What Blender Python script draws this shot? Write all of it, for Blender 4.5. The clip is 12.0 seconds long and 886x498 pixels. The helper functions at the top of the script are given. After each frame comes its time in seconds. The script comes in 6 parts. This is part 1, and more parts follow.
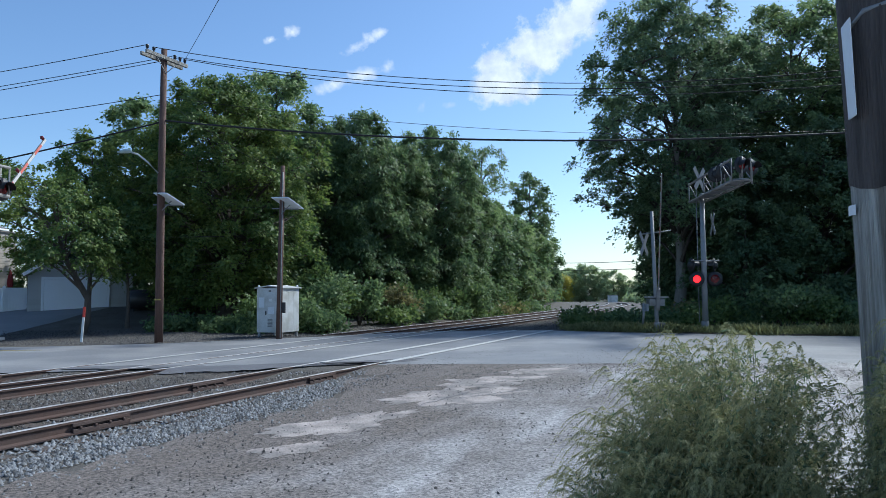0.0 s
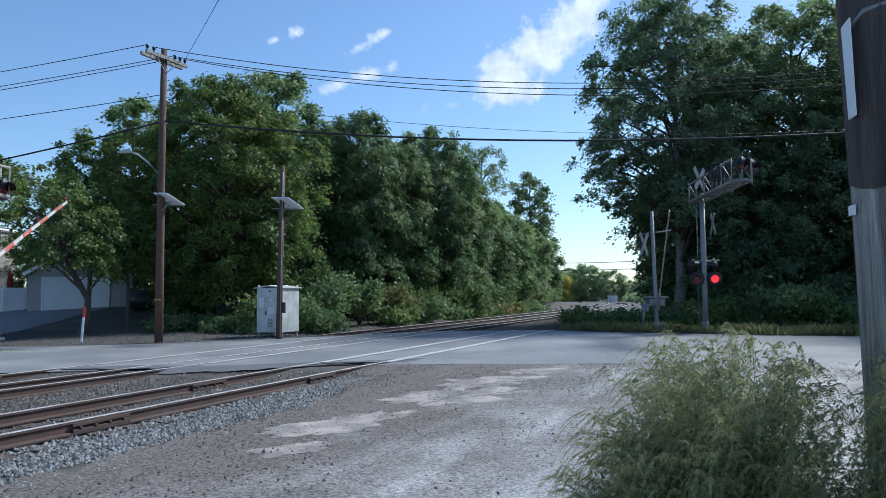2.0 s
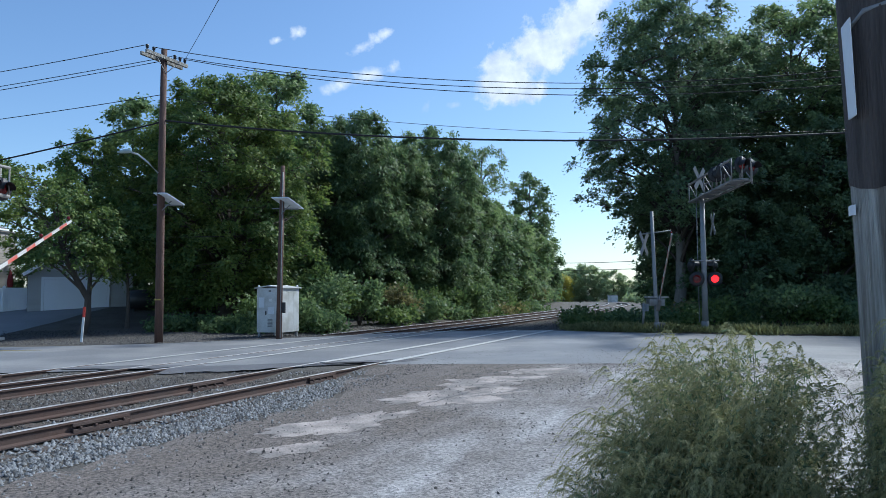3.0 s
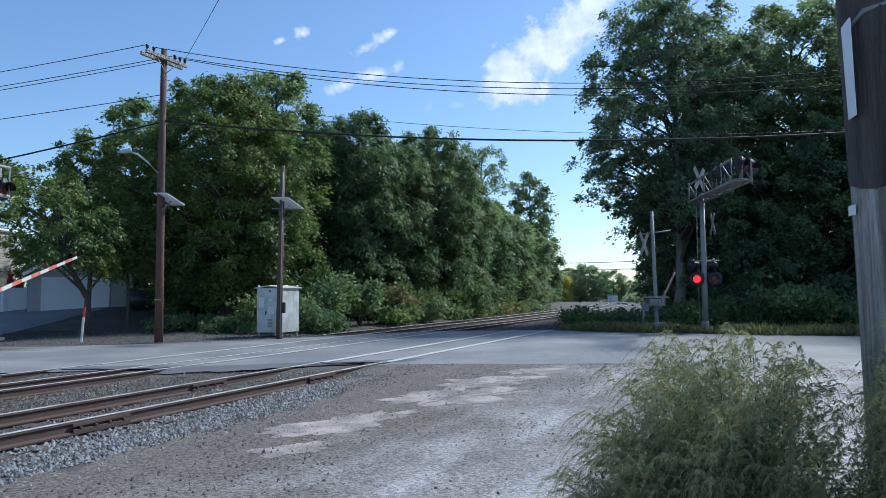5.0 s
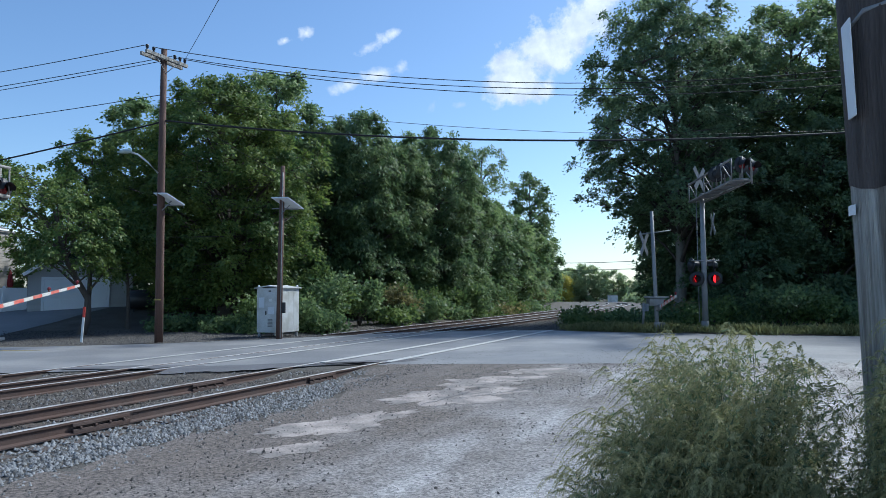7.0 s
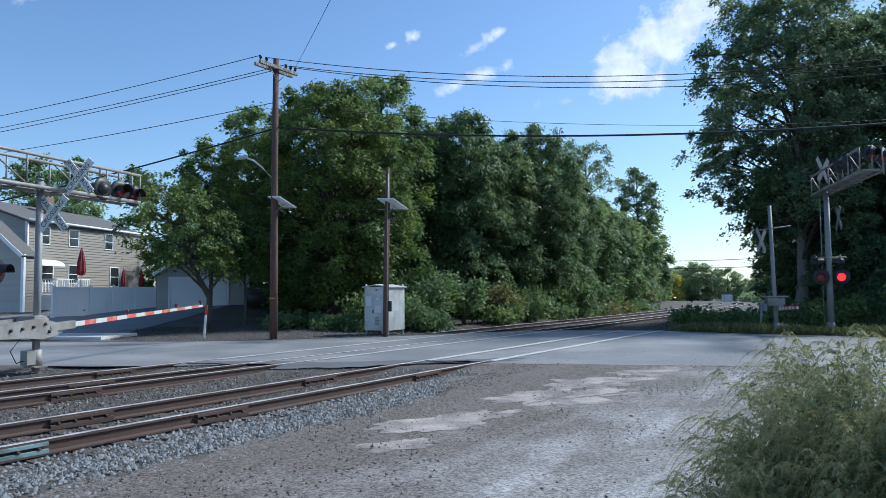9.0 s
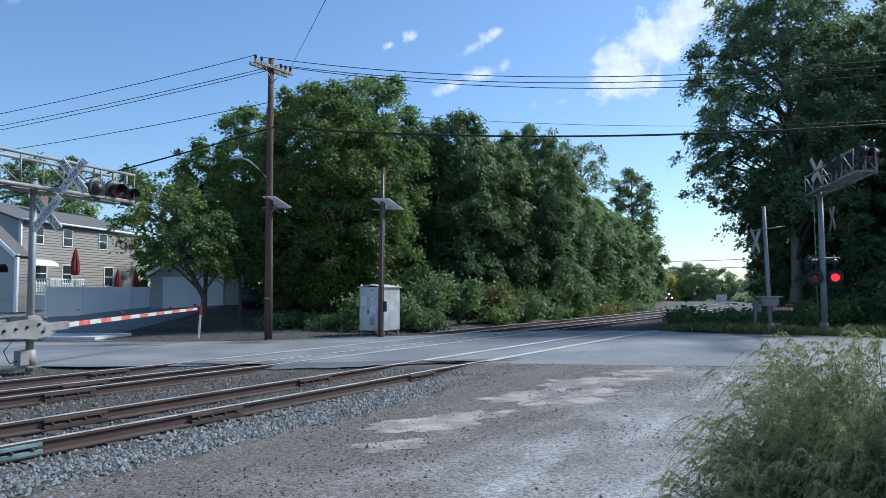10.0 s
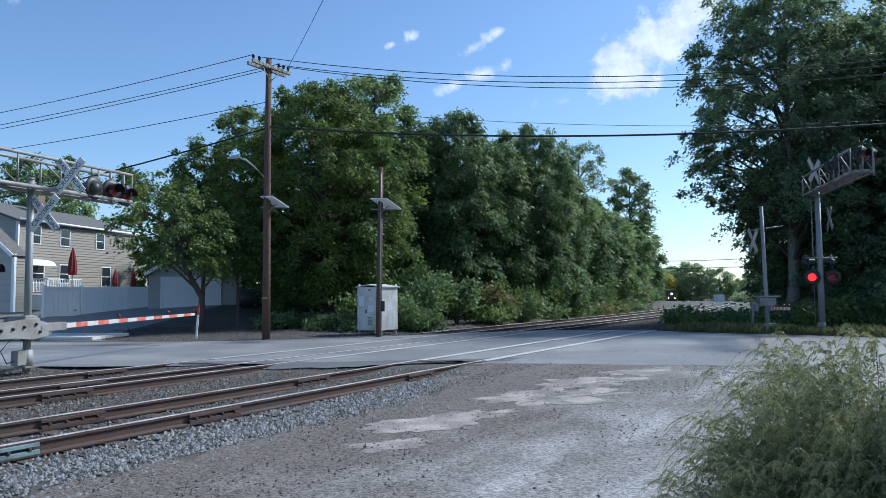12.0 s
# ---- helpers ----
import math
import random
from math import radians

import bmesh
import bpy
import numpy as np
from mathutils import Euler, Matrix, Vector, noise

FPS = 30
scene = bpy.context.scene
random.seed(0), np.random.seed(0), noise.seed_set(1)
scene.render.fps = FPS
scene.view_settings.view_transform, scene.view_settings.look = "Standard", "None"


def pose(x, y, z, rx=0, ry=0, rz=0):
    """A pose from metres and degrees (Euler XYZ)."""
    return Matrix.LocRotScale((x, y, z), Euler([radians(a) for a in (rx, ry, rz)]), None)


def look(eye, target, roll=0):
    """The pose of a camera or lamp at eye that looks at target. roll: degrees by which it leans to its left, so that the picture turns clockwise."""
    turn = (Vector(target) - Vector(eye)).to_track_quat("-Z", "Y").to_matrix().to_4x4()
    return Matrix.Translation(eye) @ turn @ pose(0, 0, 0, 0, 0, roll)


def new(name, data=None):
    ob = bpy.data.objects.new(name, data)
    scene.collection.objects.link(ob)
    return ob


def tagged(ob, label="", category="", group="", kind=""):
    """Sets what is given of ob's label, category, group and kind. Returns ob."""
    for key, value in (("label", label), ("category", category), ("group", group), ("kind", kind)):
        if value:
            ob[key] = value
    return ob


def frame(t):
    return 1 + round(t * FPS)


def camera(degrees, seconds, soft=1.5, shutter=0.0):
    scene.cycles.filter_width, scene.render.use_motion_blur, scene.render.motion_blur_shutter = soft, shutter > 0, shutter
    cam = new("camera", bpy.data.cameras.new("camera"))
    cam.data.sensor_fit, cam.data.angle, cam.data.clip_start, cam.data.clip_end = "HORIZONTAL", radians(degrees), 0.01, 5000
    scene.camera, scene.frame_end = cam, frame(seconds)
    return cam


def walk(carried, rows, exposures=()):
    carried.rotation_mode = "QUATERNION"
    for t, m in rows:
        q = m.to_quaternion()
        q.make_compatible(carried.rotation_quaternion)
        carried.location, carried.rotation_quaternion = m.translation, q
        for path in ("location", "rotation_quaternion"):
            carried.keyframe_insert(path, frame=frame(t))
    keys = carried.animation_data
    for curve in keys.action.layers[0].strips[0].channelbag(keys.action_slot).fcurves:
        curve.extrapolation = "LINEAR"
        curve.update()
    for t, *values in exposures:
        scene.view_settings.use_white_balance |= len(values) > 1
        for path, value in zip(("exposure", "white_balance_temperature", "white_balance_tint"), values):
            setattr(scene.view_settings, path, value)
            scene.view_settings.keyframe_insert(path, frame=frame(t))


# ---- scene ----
WALK = [(0.0, 0.0, 93.40, 0.40), (8.0, 0.0, 93.40, 0.42), (8.2, 0.03, 93.40, 0.45), (8.3, 0.15, 93.40, 0.47), (8.4, 1.0, 93.40, 0.5),
        (8.5, 2.61, 93.40, 0.5), (8.6, 4.6, 93.40, 0.47), (8.7, 6.3, 93.39, 0.44), (8.8, 7.4, 93.39, 0.42), (8.9, 8.05, 93.38, 0.4),
        (9.0, 8.36, 93.38, 0.4), (9.5, 8.36, 93.38, 0.4), (10.0, 7.97, 93.39, 0.37), (10.5, 7.84, 93.38, 0.38), (11.0, 7.81, 93.37, 0.39),
        (12.0, 7.80, 93.37, 0.39)]
EYE = (0.0, 0.0, 1.73)
cam = camera(64.0, 12.0, soft=0.8)
walk(cam, [(t, pose(*EYE, rx, ry, rz)) for t, rz, rx, ry in WALK], exposures=((0.0, 0.8, 5400, 6), (12.0, 0.8, 5400, 6)))

# ---- sky and sun ----
SUN_AZ, SUN_EL = 54.0, 43.0
world = bpy.data.worlds.new("world")
scene.world = world
world.use_nodes = True
wn = world.node_tree.nodes
sky = wn.new("ShaderNodeTexSky")
sky.sky_type = "NISHITA"
sky.sun_disc = False
sky.sun_elevation, sky.sun_rotation = radians(SUN_EL), radians(SUN_AZ)
sky.air_density, sky.dust_density, sky.ozone_density = 1.0, 0.6, 2.2
world.node_tree.links.new(sky.outputs[0], wn["Background"].inputs[0])
wn["Background"].inputs[1].default_value = 0.083
sun = new("sun", bpy.data.lights.new("sun", "SUN"))
sun.data.energy, sun.data.angle, sun.data.color = 3.0, radians(10.0), (1.0, 0.93, 0.80)
_az, _el = radians(SUN_AZ), radians(SUN_EL)
sun.matrix_world = look((60 * math.sin(_az) * math.cos(_el), 60 * math.cos(_az) * math.cos(_el), 60 * math.sin(_el)), (0, 0, 0))


# ---- materials ----
def material(name, color, rough=0.7, metal=0.0, spread=0.25, scale=3.0, fine=40.0, bump=0.2, island=0.0, second=None, mask=(0.45, 0.62), spec=0.5, obj_random=0.0, stretch=None, dist=0.02):
    """A surface with variation at two scales, an optional second colour in patches, and fine relief."""
    m = bpy.data.materials.new(name)
    m.use_nodes = True
    nt = m.node_tree
    n, l = nt.nodes, nt.links
    b = n["Principled BSDF"]
    b.inputs["Roughness"].default_value, b.inputs["Metallic"].default_value = rough, metal
    b.inputs["Specular IOR Level"].default_value = spec
    tc = n.new("ShaderNodeTexCoord")
    vec = tc.outputs["Object"]
    if stretch:
        mp = n.new("ShaderNodeMapping")
        mp.inputs["Scale"].default_value = stretch
        l.new(vec, mp.inputs[0])
        vec = mp.outputs[0]

    def noise_node(s, detail=4.0):
        t = n.new("ShaderNodeTexNoise")
        t.inputs["Scale"].default_value, t.inputs["Detail"].default_value = s, detail
        l.new(vec, t.inputs["Vector"])
        return t.outputs["Fac"]

    def mathn(op, a, c):
        t = n.new("ShaderNodeMath")
        t.operation = op
        for k, v in enumerate((a, c)):
            if isinstance(v, (int, float)):
                t.inputs[k].default_value = v
            else:
                l.new(v, t.inputs[k])
        return t.outputs[0]

    base = n.new("ShaderNodeRGB")
    base.outputs[0].default_value = (*color, 1)
    col = base.outputs[0]
    if second:
        r = n.new("ShaderNodeMapRange")
        r.inputs["From Min"].default_value, r.inputs["From Max"].default_value = mask
        l.new(noise_node(scale * 0.6, 6), r.inputs["Value"])
        mx = n.new("ShaderNodeMix")
        mx.data_type = "RGBA"
        l.new(r.outputs[0], mx.inputs["Factor"])
        l.new(col, mx.inputs[6])
        mx.inputs[7].default_value = (*second, 1)
        col = mx.outputs[2]
    f = mathn("ADD", mathn("MULTIPLY", mathn("SUBTRACT", noise_node(scale), 0.5), 2 * spread), mathn("MULTIPLY", mathn("SUBTRACT", noise_node(fine), 0.5), 2 * spread))
    f = mathn("ADD", f, 1.0)
    if island:
        g = n.new("ShaderNodeNewGeometry")
        f = mathn("MULTIPLY", f, mathn("ADD", mathn("MULTIPLY", g.outputs["Random Per Island"], 2 * island), 1 - island))
    if obj_random:
        g = n.new("ShaderNodeObjectInfo")
        f = mathn("MULTIPLY", f, mathn("ADD", mathn("MULTIPLY", g.outputs["Random"], 2 * obj_random), 1 - obj_random))
    vm = n.new("ShaderNodeVectorMath")
    vm.operation = "SCALE"
    l.new(col, vm.inputs[0])
    l.new(f, vm.inputs["Scale"])
    l.new(vm.outputs[0], b.inputs["Base Color"])
    if bump:
        bp = n.new("ShaderNodeBump")
        bp.inputs["Strength"].default_value, bp.inputs["Distance"].default_value = bump, dist
        l.new(noise_node(fine * 1.3), bp.inputs["Height"])
        l.new(bp.outputs[0], b.inputs["Normal"])
    return m


def leaf_material(name, color, light, trans=0.42):
    """Leaves: colour varied leaf by leaf, with some light let through."""
    m = bpy.data.materials.new(name)
    m.use_nodes = True
    n, l = m.node_tree.nodes, m.node_tree.links
    b = n["Principled BSDF"]
    b.inputs["Roughness"].default_value = 0.55
    b.inputs["Specular IOR Level"].default_value = 0.35
    g = n.new("ShaderNodeNewGeometry")
    tc = n.new("ShaderNodeTexCoord")
    no = n.new("ShaderNodeTexNoise")
    no.inputs["Scale"].default_value = 0.35
    l.new(tc.outputs["Object"], no.inputs["Vector"])
    add = n.new("ShaderNodeMath")
    add.operation = "MULTIPLY_ADD"
    l.new(g.outputs["Random Per Island"], add.inputs[0])
    add.inputs[1].default_value = 0.7
    sub = n.new("ShaderNodeMath")
    sub.operation = "MULTIPLY_ADD"
    l.new(no.outputs["Fac"], sub.inputs[0])
    sub.inputs[1].default_value, sub.inputs[2].default_value = 1.6, -0.65
    l.new(sub.outputs[0], add.inputs[2])
    r = n.new("ShaderNodeValToRGB")
    r.color_ramp.elements[0].color, r.color_ramp.elements[1].color = (*color, 1), (*light, 1)
    r.color_ramp.elements[0].position, r.color_ramp.elements[1].position = 0.1, 1.0
    l.new(add.outputs[0], r.inputs[0])
    l.new(r.outputs[0], b.inputs["Base Color"])
    t = n.new("ShaderNodeBsdfTranslucent")
    l.new(r.outputs[0], t.inputs["Color"])
    mix = n.new("ShaderNodeMixShader")
    mix.inputs[0].default_value = trans
    l.new(b.outputs[0], mix.inputs[1])
    l.new(t.outputs[0], mix.inputs[2])
    l.new(mix.outputs[0], n["Material Output"].inputs["Surface"])
    return m


def lot_material():
    """Gritty asphalt: dirt spilled along the track side, wheel streaks along the lot paled to paint its sheen, and a
    fine speckle of stone.
    """
    m = bpy.data.materials.new("lot_asphalt")
    m.use_nodes = True
    n, l = m.node_tree.nodes, m.node_tree.links
    b = n["Principled BSDF"]
    tc = n.new("ShaderNodeTexCoord")
    mp = n.new("ShaderNodeMapping")
    mp.inputs["Rotation"].default_value = (0, 0, radians(24.5))
    l.new(tc.outputs["Object"], mp.inputs[0])
    st = n.new("ShaderNodeMapping")
    st.inputs["Scale"].default_value = (1.0, 0.16, 1.0)
    l.new(mp.outputs[0], st.inputs[0])

    def tex(scale, detail, vec, rough=0.6):
        t = n.new("ShaderNodeTexNoise")
        t.inputs["Scale"].default_value, t.inputs["Detail"].default_value, t.inputs["Roughness"].default_value = scale, detail, rough
        l.new(vec, t.inputs["Vector"])
        return t.outputs["Fac"]

    def ramp(v, a, c, lo=0.0, hi=1.0):
        r = n.new("ShaderNodeMapRange")
        r.inputs["From Min"].default_value, r.inputs["From Max"].default_value, r.inputs["To Min"].default_value, r.inputs["To Max"].default_value = a, c, lo, hi
        l.new(v, r.inputs["Value"])
        return r.outputs[0]

    def mathn(op, a, c):
        t = n.new("ShaderNodeMath")
        t.operation = op
        for k, v in enumerate((a, c)):
            if isinstance(v, (int, float)):
                t.inputs[k].default_value = v
            else:
                l.new(v, t.inputs[k])
        return t.outputs[0]

    def mix(f, a, c):
        x = n.new("ShaderNodeMix")
        x.data_type = "RGBA"
        l.new(f, x.inputs["Factor"])
        for k, v in ((6, a), (7, c)):
            if isinstance(v, tuple):
                x.inputs[k].default_value = (*v, 1)
            else:
                l.new(v, x.inputs[k])
        return x.outputs[2]
    xyz = n.new("ShaderNodeSeparateXYZ")
    l.new(mp.outputs[0], xyz.inputs[0])
    patch = tex(0.55, 7, tc.outputs["Object"])
    sheen_streak = tex(1.5, 6, st.outputs[0])
    side = mathn("ADD", xyz.outputs[0], mathn("MULTIPLY", mathn("SUBTRACT", patch, 0.5), 5.0))
    dirt = ramp(side, -2.6, -5.2)
    col = mix(ramp(patch, 0.38, 0.6), (0.165, 0.15, 0.14), (0.27, 0.25, 0.238))
    # paler streaks put the lot's sheen into the colour
    col = mix(ramp(sheen_streak, 0.5, 0.68, 0.0, 0.85), col, (0.43, 0.415, 0.405))
    col = mix(dirt, col, (0.135, 0.113, 0.097))
    vo = n.new("ShaderNodeTexVoronoi")
    vo.inputs["Scale"].default_value = 42.0
    l.new(tc.outputs["Object"], vo.inputs["Vector"])
    tone = n.new("ShaderNodeSeparateXYZ")
    l.new(vo.outputs["Color"], tone.inputs[0])
    f = mathn("ADD", ramp(tone.outputs[0], 0, 1, 0.4, 1.6), ramp(tex(30, 5, tc.outputs["Object"], 0.75), 0.3, 0.7, -0.35, 0.35))
    vm = n.new("ShaderNodeVectorMath")
    vm.operation = "SCALE"
    l.new(col, vm.inputs[0])
    l.new(f, vm.inputs["Scale"])
    l.new(vm.outputs[0], b.inputs["Base Color"])
    l.new(mathn("ADD", ramp(sheen_streak, 0.4, 0.66, 0.62, 0.4), mathn("MULTIPLY", dirt, 0.25)), b.inputs["Roughness"])
    bp = n.new("ShaderNodeBump")
    bp.inputs["Strength"].default_value, bp.inputs["Distance"].default_value = 0.8, 0.012
    l.new(mathn("ADD", tex(55, 4, tc.outputs["Object"], 0.7), mathn("MULTIPLY", tone.outputs[1], 0.7)), bp.inputs["Height"])
    l.new(bp.outputs[0], b.inputs["Normal"])
    return m


def glow(name, color, strength):
    m = bpy.data.materials.new(name)
    m.use_nodes = True
    b = m.node_tree.nodes["Principled BSDF"]
    b.inputs["Base Color"].default_value = (*color, 1)
    b.inputs["Emission Color"].default_value = (*color, 1)
    b.inputs["Emission Strength"].default_value = strength
    return m


ASPHALT = material("road_asphalt", (0.19, 0.19, 0.195), 0.6, spread=0.25, scale=0.6, fine=14, bump=0.5, second=(0.265, 0.26, 0.255), dist=0.01)
LOT = lot_material()
SLAB = material("worn_concrete", (0.34, 0.293, 0.263), 0.7, spread=0.7, scale=2.4, fine=26, bump=0.6, second=(0.21, 0.187, 0.17), mask=(0.44, 0.56))
DARK_ASPHALT = material("driveway_asphalt", (0.12, 0.12, 0.128), 0.85, spread=0.2, scale=0.6, fine=60, bump=0.3)
DRIVE = material("worn_driveway_asphalt", (0.21, 0.21, 0.215), 0.8, spread=0.2, scale=0.6, fine=60, bump=0.3)
SOIL = material("verge_soil", (0.085, 0.073, 0.06), 0.95, spread=0.4, scale=0.8, fine=25, bump=0.8, second=(0.10, 0.092, 0.08), dist=0.04)
STONE = material("ballast_stone", (0.165, 0.17, 0.175), 0.75, spread=0.2, scale=4, fine=60, bump=0.4, island=0.62)
STONE_OLD = material("old_ballast_stone", (0.088, 0.078, 0.07), 0.8, spread=0.25, scale=4, fine=60, bump=0.4, island=0.7)
GRIT = material("dark_grit", (0.07, 0.066, 0.063), 0.85, spread=0.2, scale=6, fine=60, bump=0.3, island=0.5)
RUST = material("rusty_rail_side", (0.078, 0.046, 0.036), 0.8, spread=0.3, scale=2, fine=40, bump=0.3, second=(0.075, 0.05, 0.042))
TEAL = material("blue_green_insulation", (0.20, 0.30, 0.31), 0.6, spread=0.3, scale=3, fine=30, bump=0.2, second=(0.08, 0.1, 0.1))
RAILTOP = material("worn_rail_head", (0.60, 0.58, 0.56), 0.36, 0.45, spread=0.2, scale=3, fine=50, bump=0.05, second=(0.42, 0.37, 0.33))
TIE = material("weathered_tie", (0.09, 0.07, 0.058), 0.9, spread=0.3, scale=4, fine=30, bump=0.6, stretch=(6, 1, 1))
CONCRETE = material("pale_concrete", (0.52, 0.51, 0.49), 0.85, spread=0.15, scale=2, fine=40, bump=0.3)
PAINT_Y = material("worn_yellow_line", (0.40, 0.30, 0.08), 0.8, spread=0.3, scale=4, fine=30, bump=0.2)
POLE_WOOD = material("brown_pole_wood", (0.115, 0.066, 0.05), 0.85, spread=0.6, scale=2, fine=25, bump=0.6, stretch=(8, 8, 0.6))
GREY_WOOD = material("grey_weathered_pole", (0.38, 0.37, 0.34), 0.85, spread=0.6, scale=3, fine=14, bump=1.0, stretch=(9, 9, 0.4), second=(0.20, 0.18, 0.155))
DARK_WOOD = material("dark_stained_wood", (0.09, 0.075, 0.068), 0.8, spread=0.6, scale=3, fine=14, bump=0.9, stretch=(9, 9, 0.4), second=(0.05, 0.042, 0.038))
STEEL = material("galvanised_steel", (0.27, 0.275, 0.28), 0.6, 0.3, spread=0.15, scale=5, fine=40, bump=0.1)
ALU = material("painted_aluminium", (0.29, 0.283, 0.27), 0.6, 0.2, second=(0.2, 0.18, 0.16), spread=0.15, scale=3, fine=40, bump=0.05)
BLACK = material("black_housing", (0.02, 0.02, 0.022), 0.5, spread=0.1, scale=5, fine=40, bump=0.05)
WHITE = material("white_sign_face", (0.72, 0.73, 0.72), 0.5, spread=0.08, scale=4, fine=40, bump=0.03)
ARM_RED = material("faded_red_stripe", (0.55, 0.10, 0.07), 0.6, spread=0.2, scale=5, fine=30, bump=0.05, second=(0.58, 0.2, 0.15))
ARM_EDGE = material("bare_arm_edge", (0.26, 0.235, 0.2), 0.7, spread=0.2, scale=4, fine=30, bump=0.05)
ARM_WHITE = material("dull_white_stripe", (0.56, 0.54, 0.51), 0.6, spread=0.15, scale=4, fine=30, bump=0.05)
RED = material("red_stripe", (0.52, 0.05, 0.035), 0.5, spread=0.12, scale=5, fine=40, bump=0.03)
SILVER = material("grey_cabinet_metal", (0.58, 0.59, 0.58), 0.55, 0.15, spread=0.18, scale=2.5, fine=30, bump=0.1, second=(0.45, 0.45, 0.42))
PATCH = material("painted_over_patch", (0.66, 0.69, 0.72), 0.6, spread=0.1, scale=4, fine=30, bump=0.05)
VINYL = material("white_vinyl", (0.78, 0.80, 0.82), 0.45, spread=0.05, scale=1, fine=30, bump=0.03)
SIDING = material("beige_siding", (0.27, 0.243, 0.208), 0.7, spread=0.07, scale=1, fine=30, bump=0.08, obj_random=0.05)
SIDING_GREY = material("pale_grey_siding", (0.40, 0.40, 0.385), 0.7, spread=0.07, scale=1, fine=30, bump=0.08, obj_random=0.05)
SHINGLE = material("grey_shingles", (0.12, 0.115, 0.11), 0.9, spread=0.3, scale=4, fine=14, bump=0.5)
BRICK = material("chimney_brick", (0.22, 0.14, 0.11), 0.9, spread=0.3, scale=6, fine=25, bump=0.5)
PANE = material("dark_window_glass", (0.03, 0.035, 0.04), 0.08, spread=0.1, scale=1, fine=10, bump=0.0)
WINE = material("wine_red_canvas", (0.20, 0.018, 0.025), 0.8, spread=0.2, scale=4, fine=30, bump=0.3)
PALE_BARK = material("pale_tree_bark", (0.24, 0.215, 0.19), 0.95, spread=0.35, scale=3, fine=20, bump=0.9, stretch=(4, 4, 0.8))
BARK = material("tree_bark", (0.085, 0.07, 0.058), 0.95, spread=0.35, scale=3, fine=20, bump=0.9, stretch=(4, 4, 0.8))
WIRE = material("black_cable", (0.012, 0.012, 0.014), 0.6, spread=0.1, scale=2, fine=10, bump=0.0)
SOLAR = material("solar_cells", (0.16, 0.19, 0.24), 0.12, spread=0.05, scale=2, fine=30, bump=0.0, spec=0.8)
PANEL_BACK = material("pale_panel_back", (0.82, 0.83, 0.84), 0.45, spread=0.1, scale=3, fine=30, bump=0.05)
LAMP_GREEN = material("pale_lamp_head", (0.42, 0.50, 0.48), 0.5, spread=0.1, scale=4, fine=30, bump=0.05)
LENS_DARK = material("unlit_red_lens", (0.16, 0.012, 0.015), 0.25, spread=0.1, scale=4, fine=30, bump=0.0)
LENS_ON = glow("lit_red_lens", (1.0, 0.012, 0.015), 1.7)
HEADLIGHT = glow("headlight_beam", (1.0, 0.60, 0.32), 4.5)
LOCO_PAINT = material("dark_locomotive_paint", (0.035, 0.035, 0.04), 0.5, spread=0.2, scale=2, fine=20, bump=0.1)
MAPLE = leaf_material("maple_leaves", (0.062, 0.122, 0.036), (0.25, 0.31, 0.075), 0.45)
OAK = leaf_material("dark_broad_leaves", (0.08, 0.14, 0.065), (0.24, 0.32, 0.125), 0.48)
LOCUST = leaf_material("light_locust_leaves", (0.105, 0.175, 0.075), (0.32, 0.4, 0.155), 0.48)
RIGHT_LEAF = leaf_material("grove_leaves", (0.09, 0.15, 0.08), (0.26, 0.34, 0.16), 0.48)
SHRUB = leaf_material("shrub_leaves", (0.06, 0.11, 0.035), (0.22, 0.29, 0.085))
DRY = leaf_material("tawny_weeds", (0.123, 0.123, 0.049), (0.298, 0.263, 0.105))
GRASS = leaf_material("verge_grass", (0.2, 0.22, 0.085), (0.5, 0.49, 0.22))
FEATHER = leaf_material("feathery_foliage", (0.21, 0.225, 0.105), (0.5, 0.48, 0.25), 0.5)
# greener tone, darkened to paint shade inside the bush; stems share it
FEATHER_SHADED = leaf_material("shaded_inner_foliage", (0.09, 0.135, 0.075), (0.26, 0.32, 0.17), 0.45)
# pale tone paints distance haze into the leaf colour
HAZE_LEAF = leaf_material("haze_paled_leaves", (0.24, 0.32, 0.16), (0.52, 0.58, 0.28))
YELLOW_LEAF = leaf_material("yellowing_leaves", (0.42, 0.38, 0.06), (0.65, 0.56, 0.1))


# ---- mesh helpers ----
def part(name, bm, mat, parent=None, label="", smooth=False):
    """Link a bmesh as one mesh object, under a thing or a part."""
    me = bpy.data.meshes.new(name)
    bm.to_mesh(me)
    bm.free()
    for mm in (mat if isinstance(mat, (list, tuple)) else [mat]):
        me.materials.append(mm)
    if smooth:
        for p in me.polygons:
            p.use_smooth = True
    ob = new(name, me)
    if parent is not None:
        ob.parent = parent
    if label:
        ob["label"] = label
    return ob


def thing(name, m, label, category, group="", kind=""):
    ob = new(name)
    ob.matrix_world = m
    return tagged(ob, label, category, group, kind)


def add_box(bm, sx, sy, sz, m=Matrix(), bevel=0.0, mat=0):
    r = bmesh.ops.create_cube(bm, size=1.0, matrix=m @ Matrix.Diagonal((sx, sy, sz, 1)))
    fs = {f for v in r["verts"] for f in v.link_faces}
    for f in fs:
        f.material_index = mat
    if bevel:
        es = list({e for v in r["verts"] for e in v.link_edges})
        bmesh.ops.bevel(bm, geom=es, offset=bevel, segments=2, affect="EDGES", profile=0.7)


def box(sx, sy, sz, m=Matrix(), bevel=0.0):
    bm = bmesh.new()
    add_box(bm, sx, sy, sz, m, bevel)
    return bm


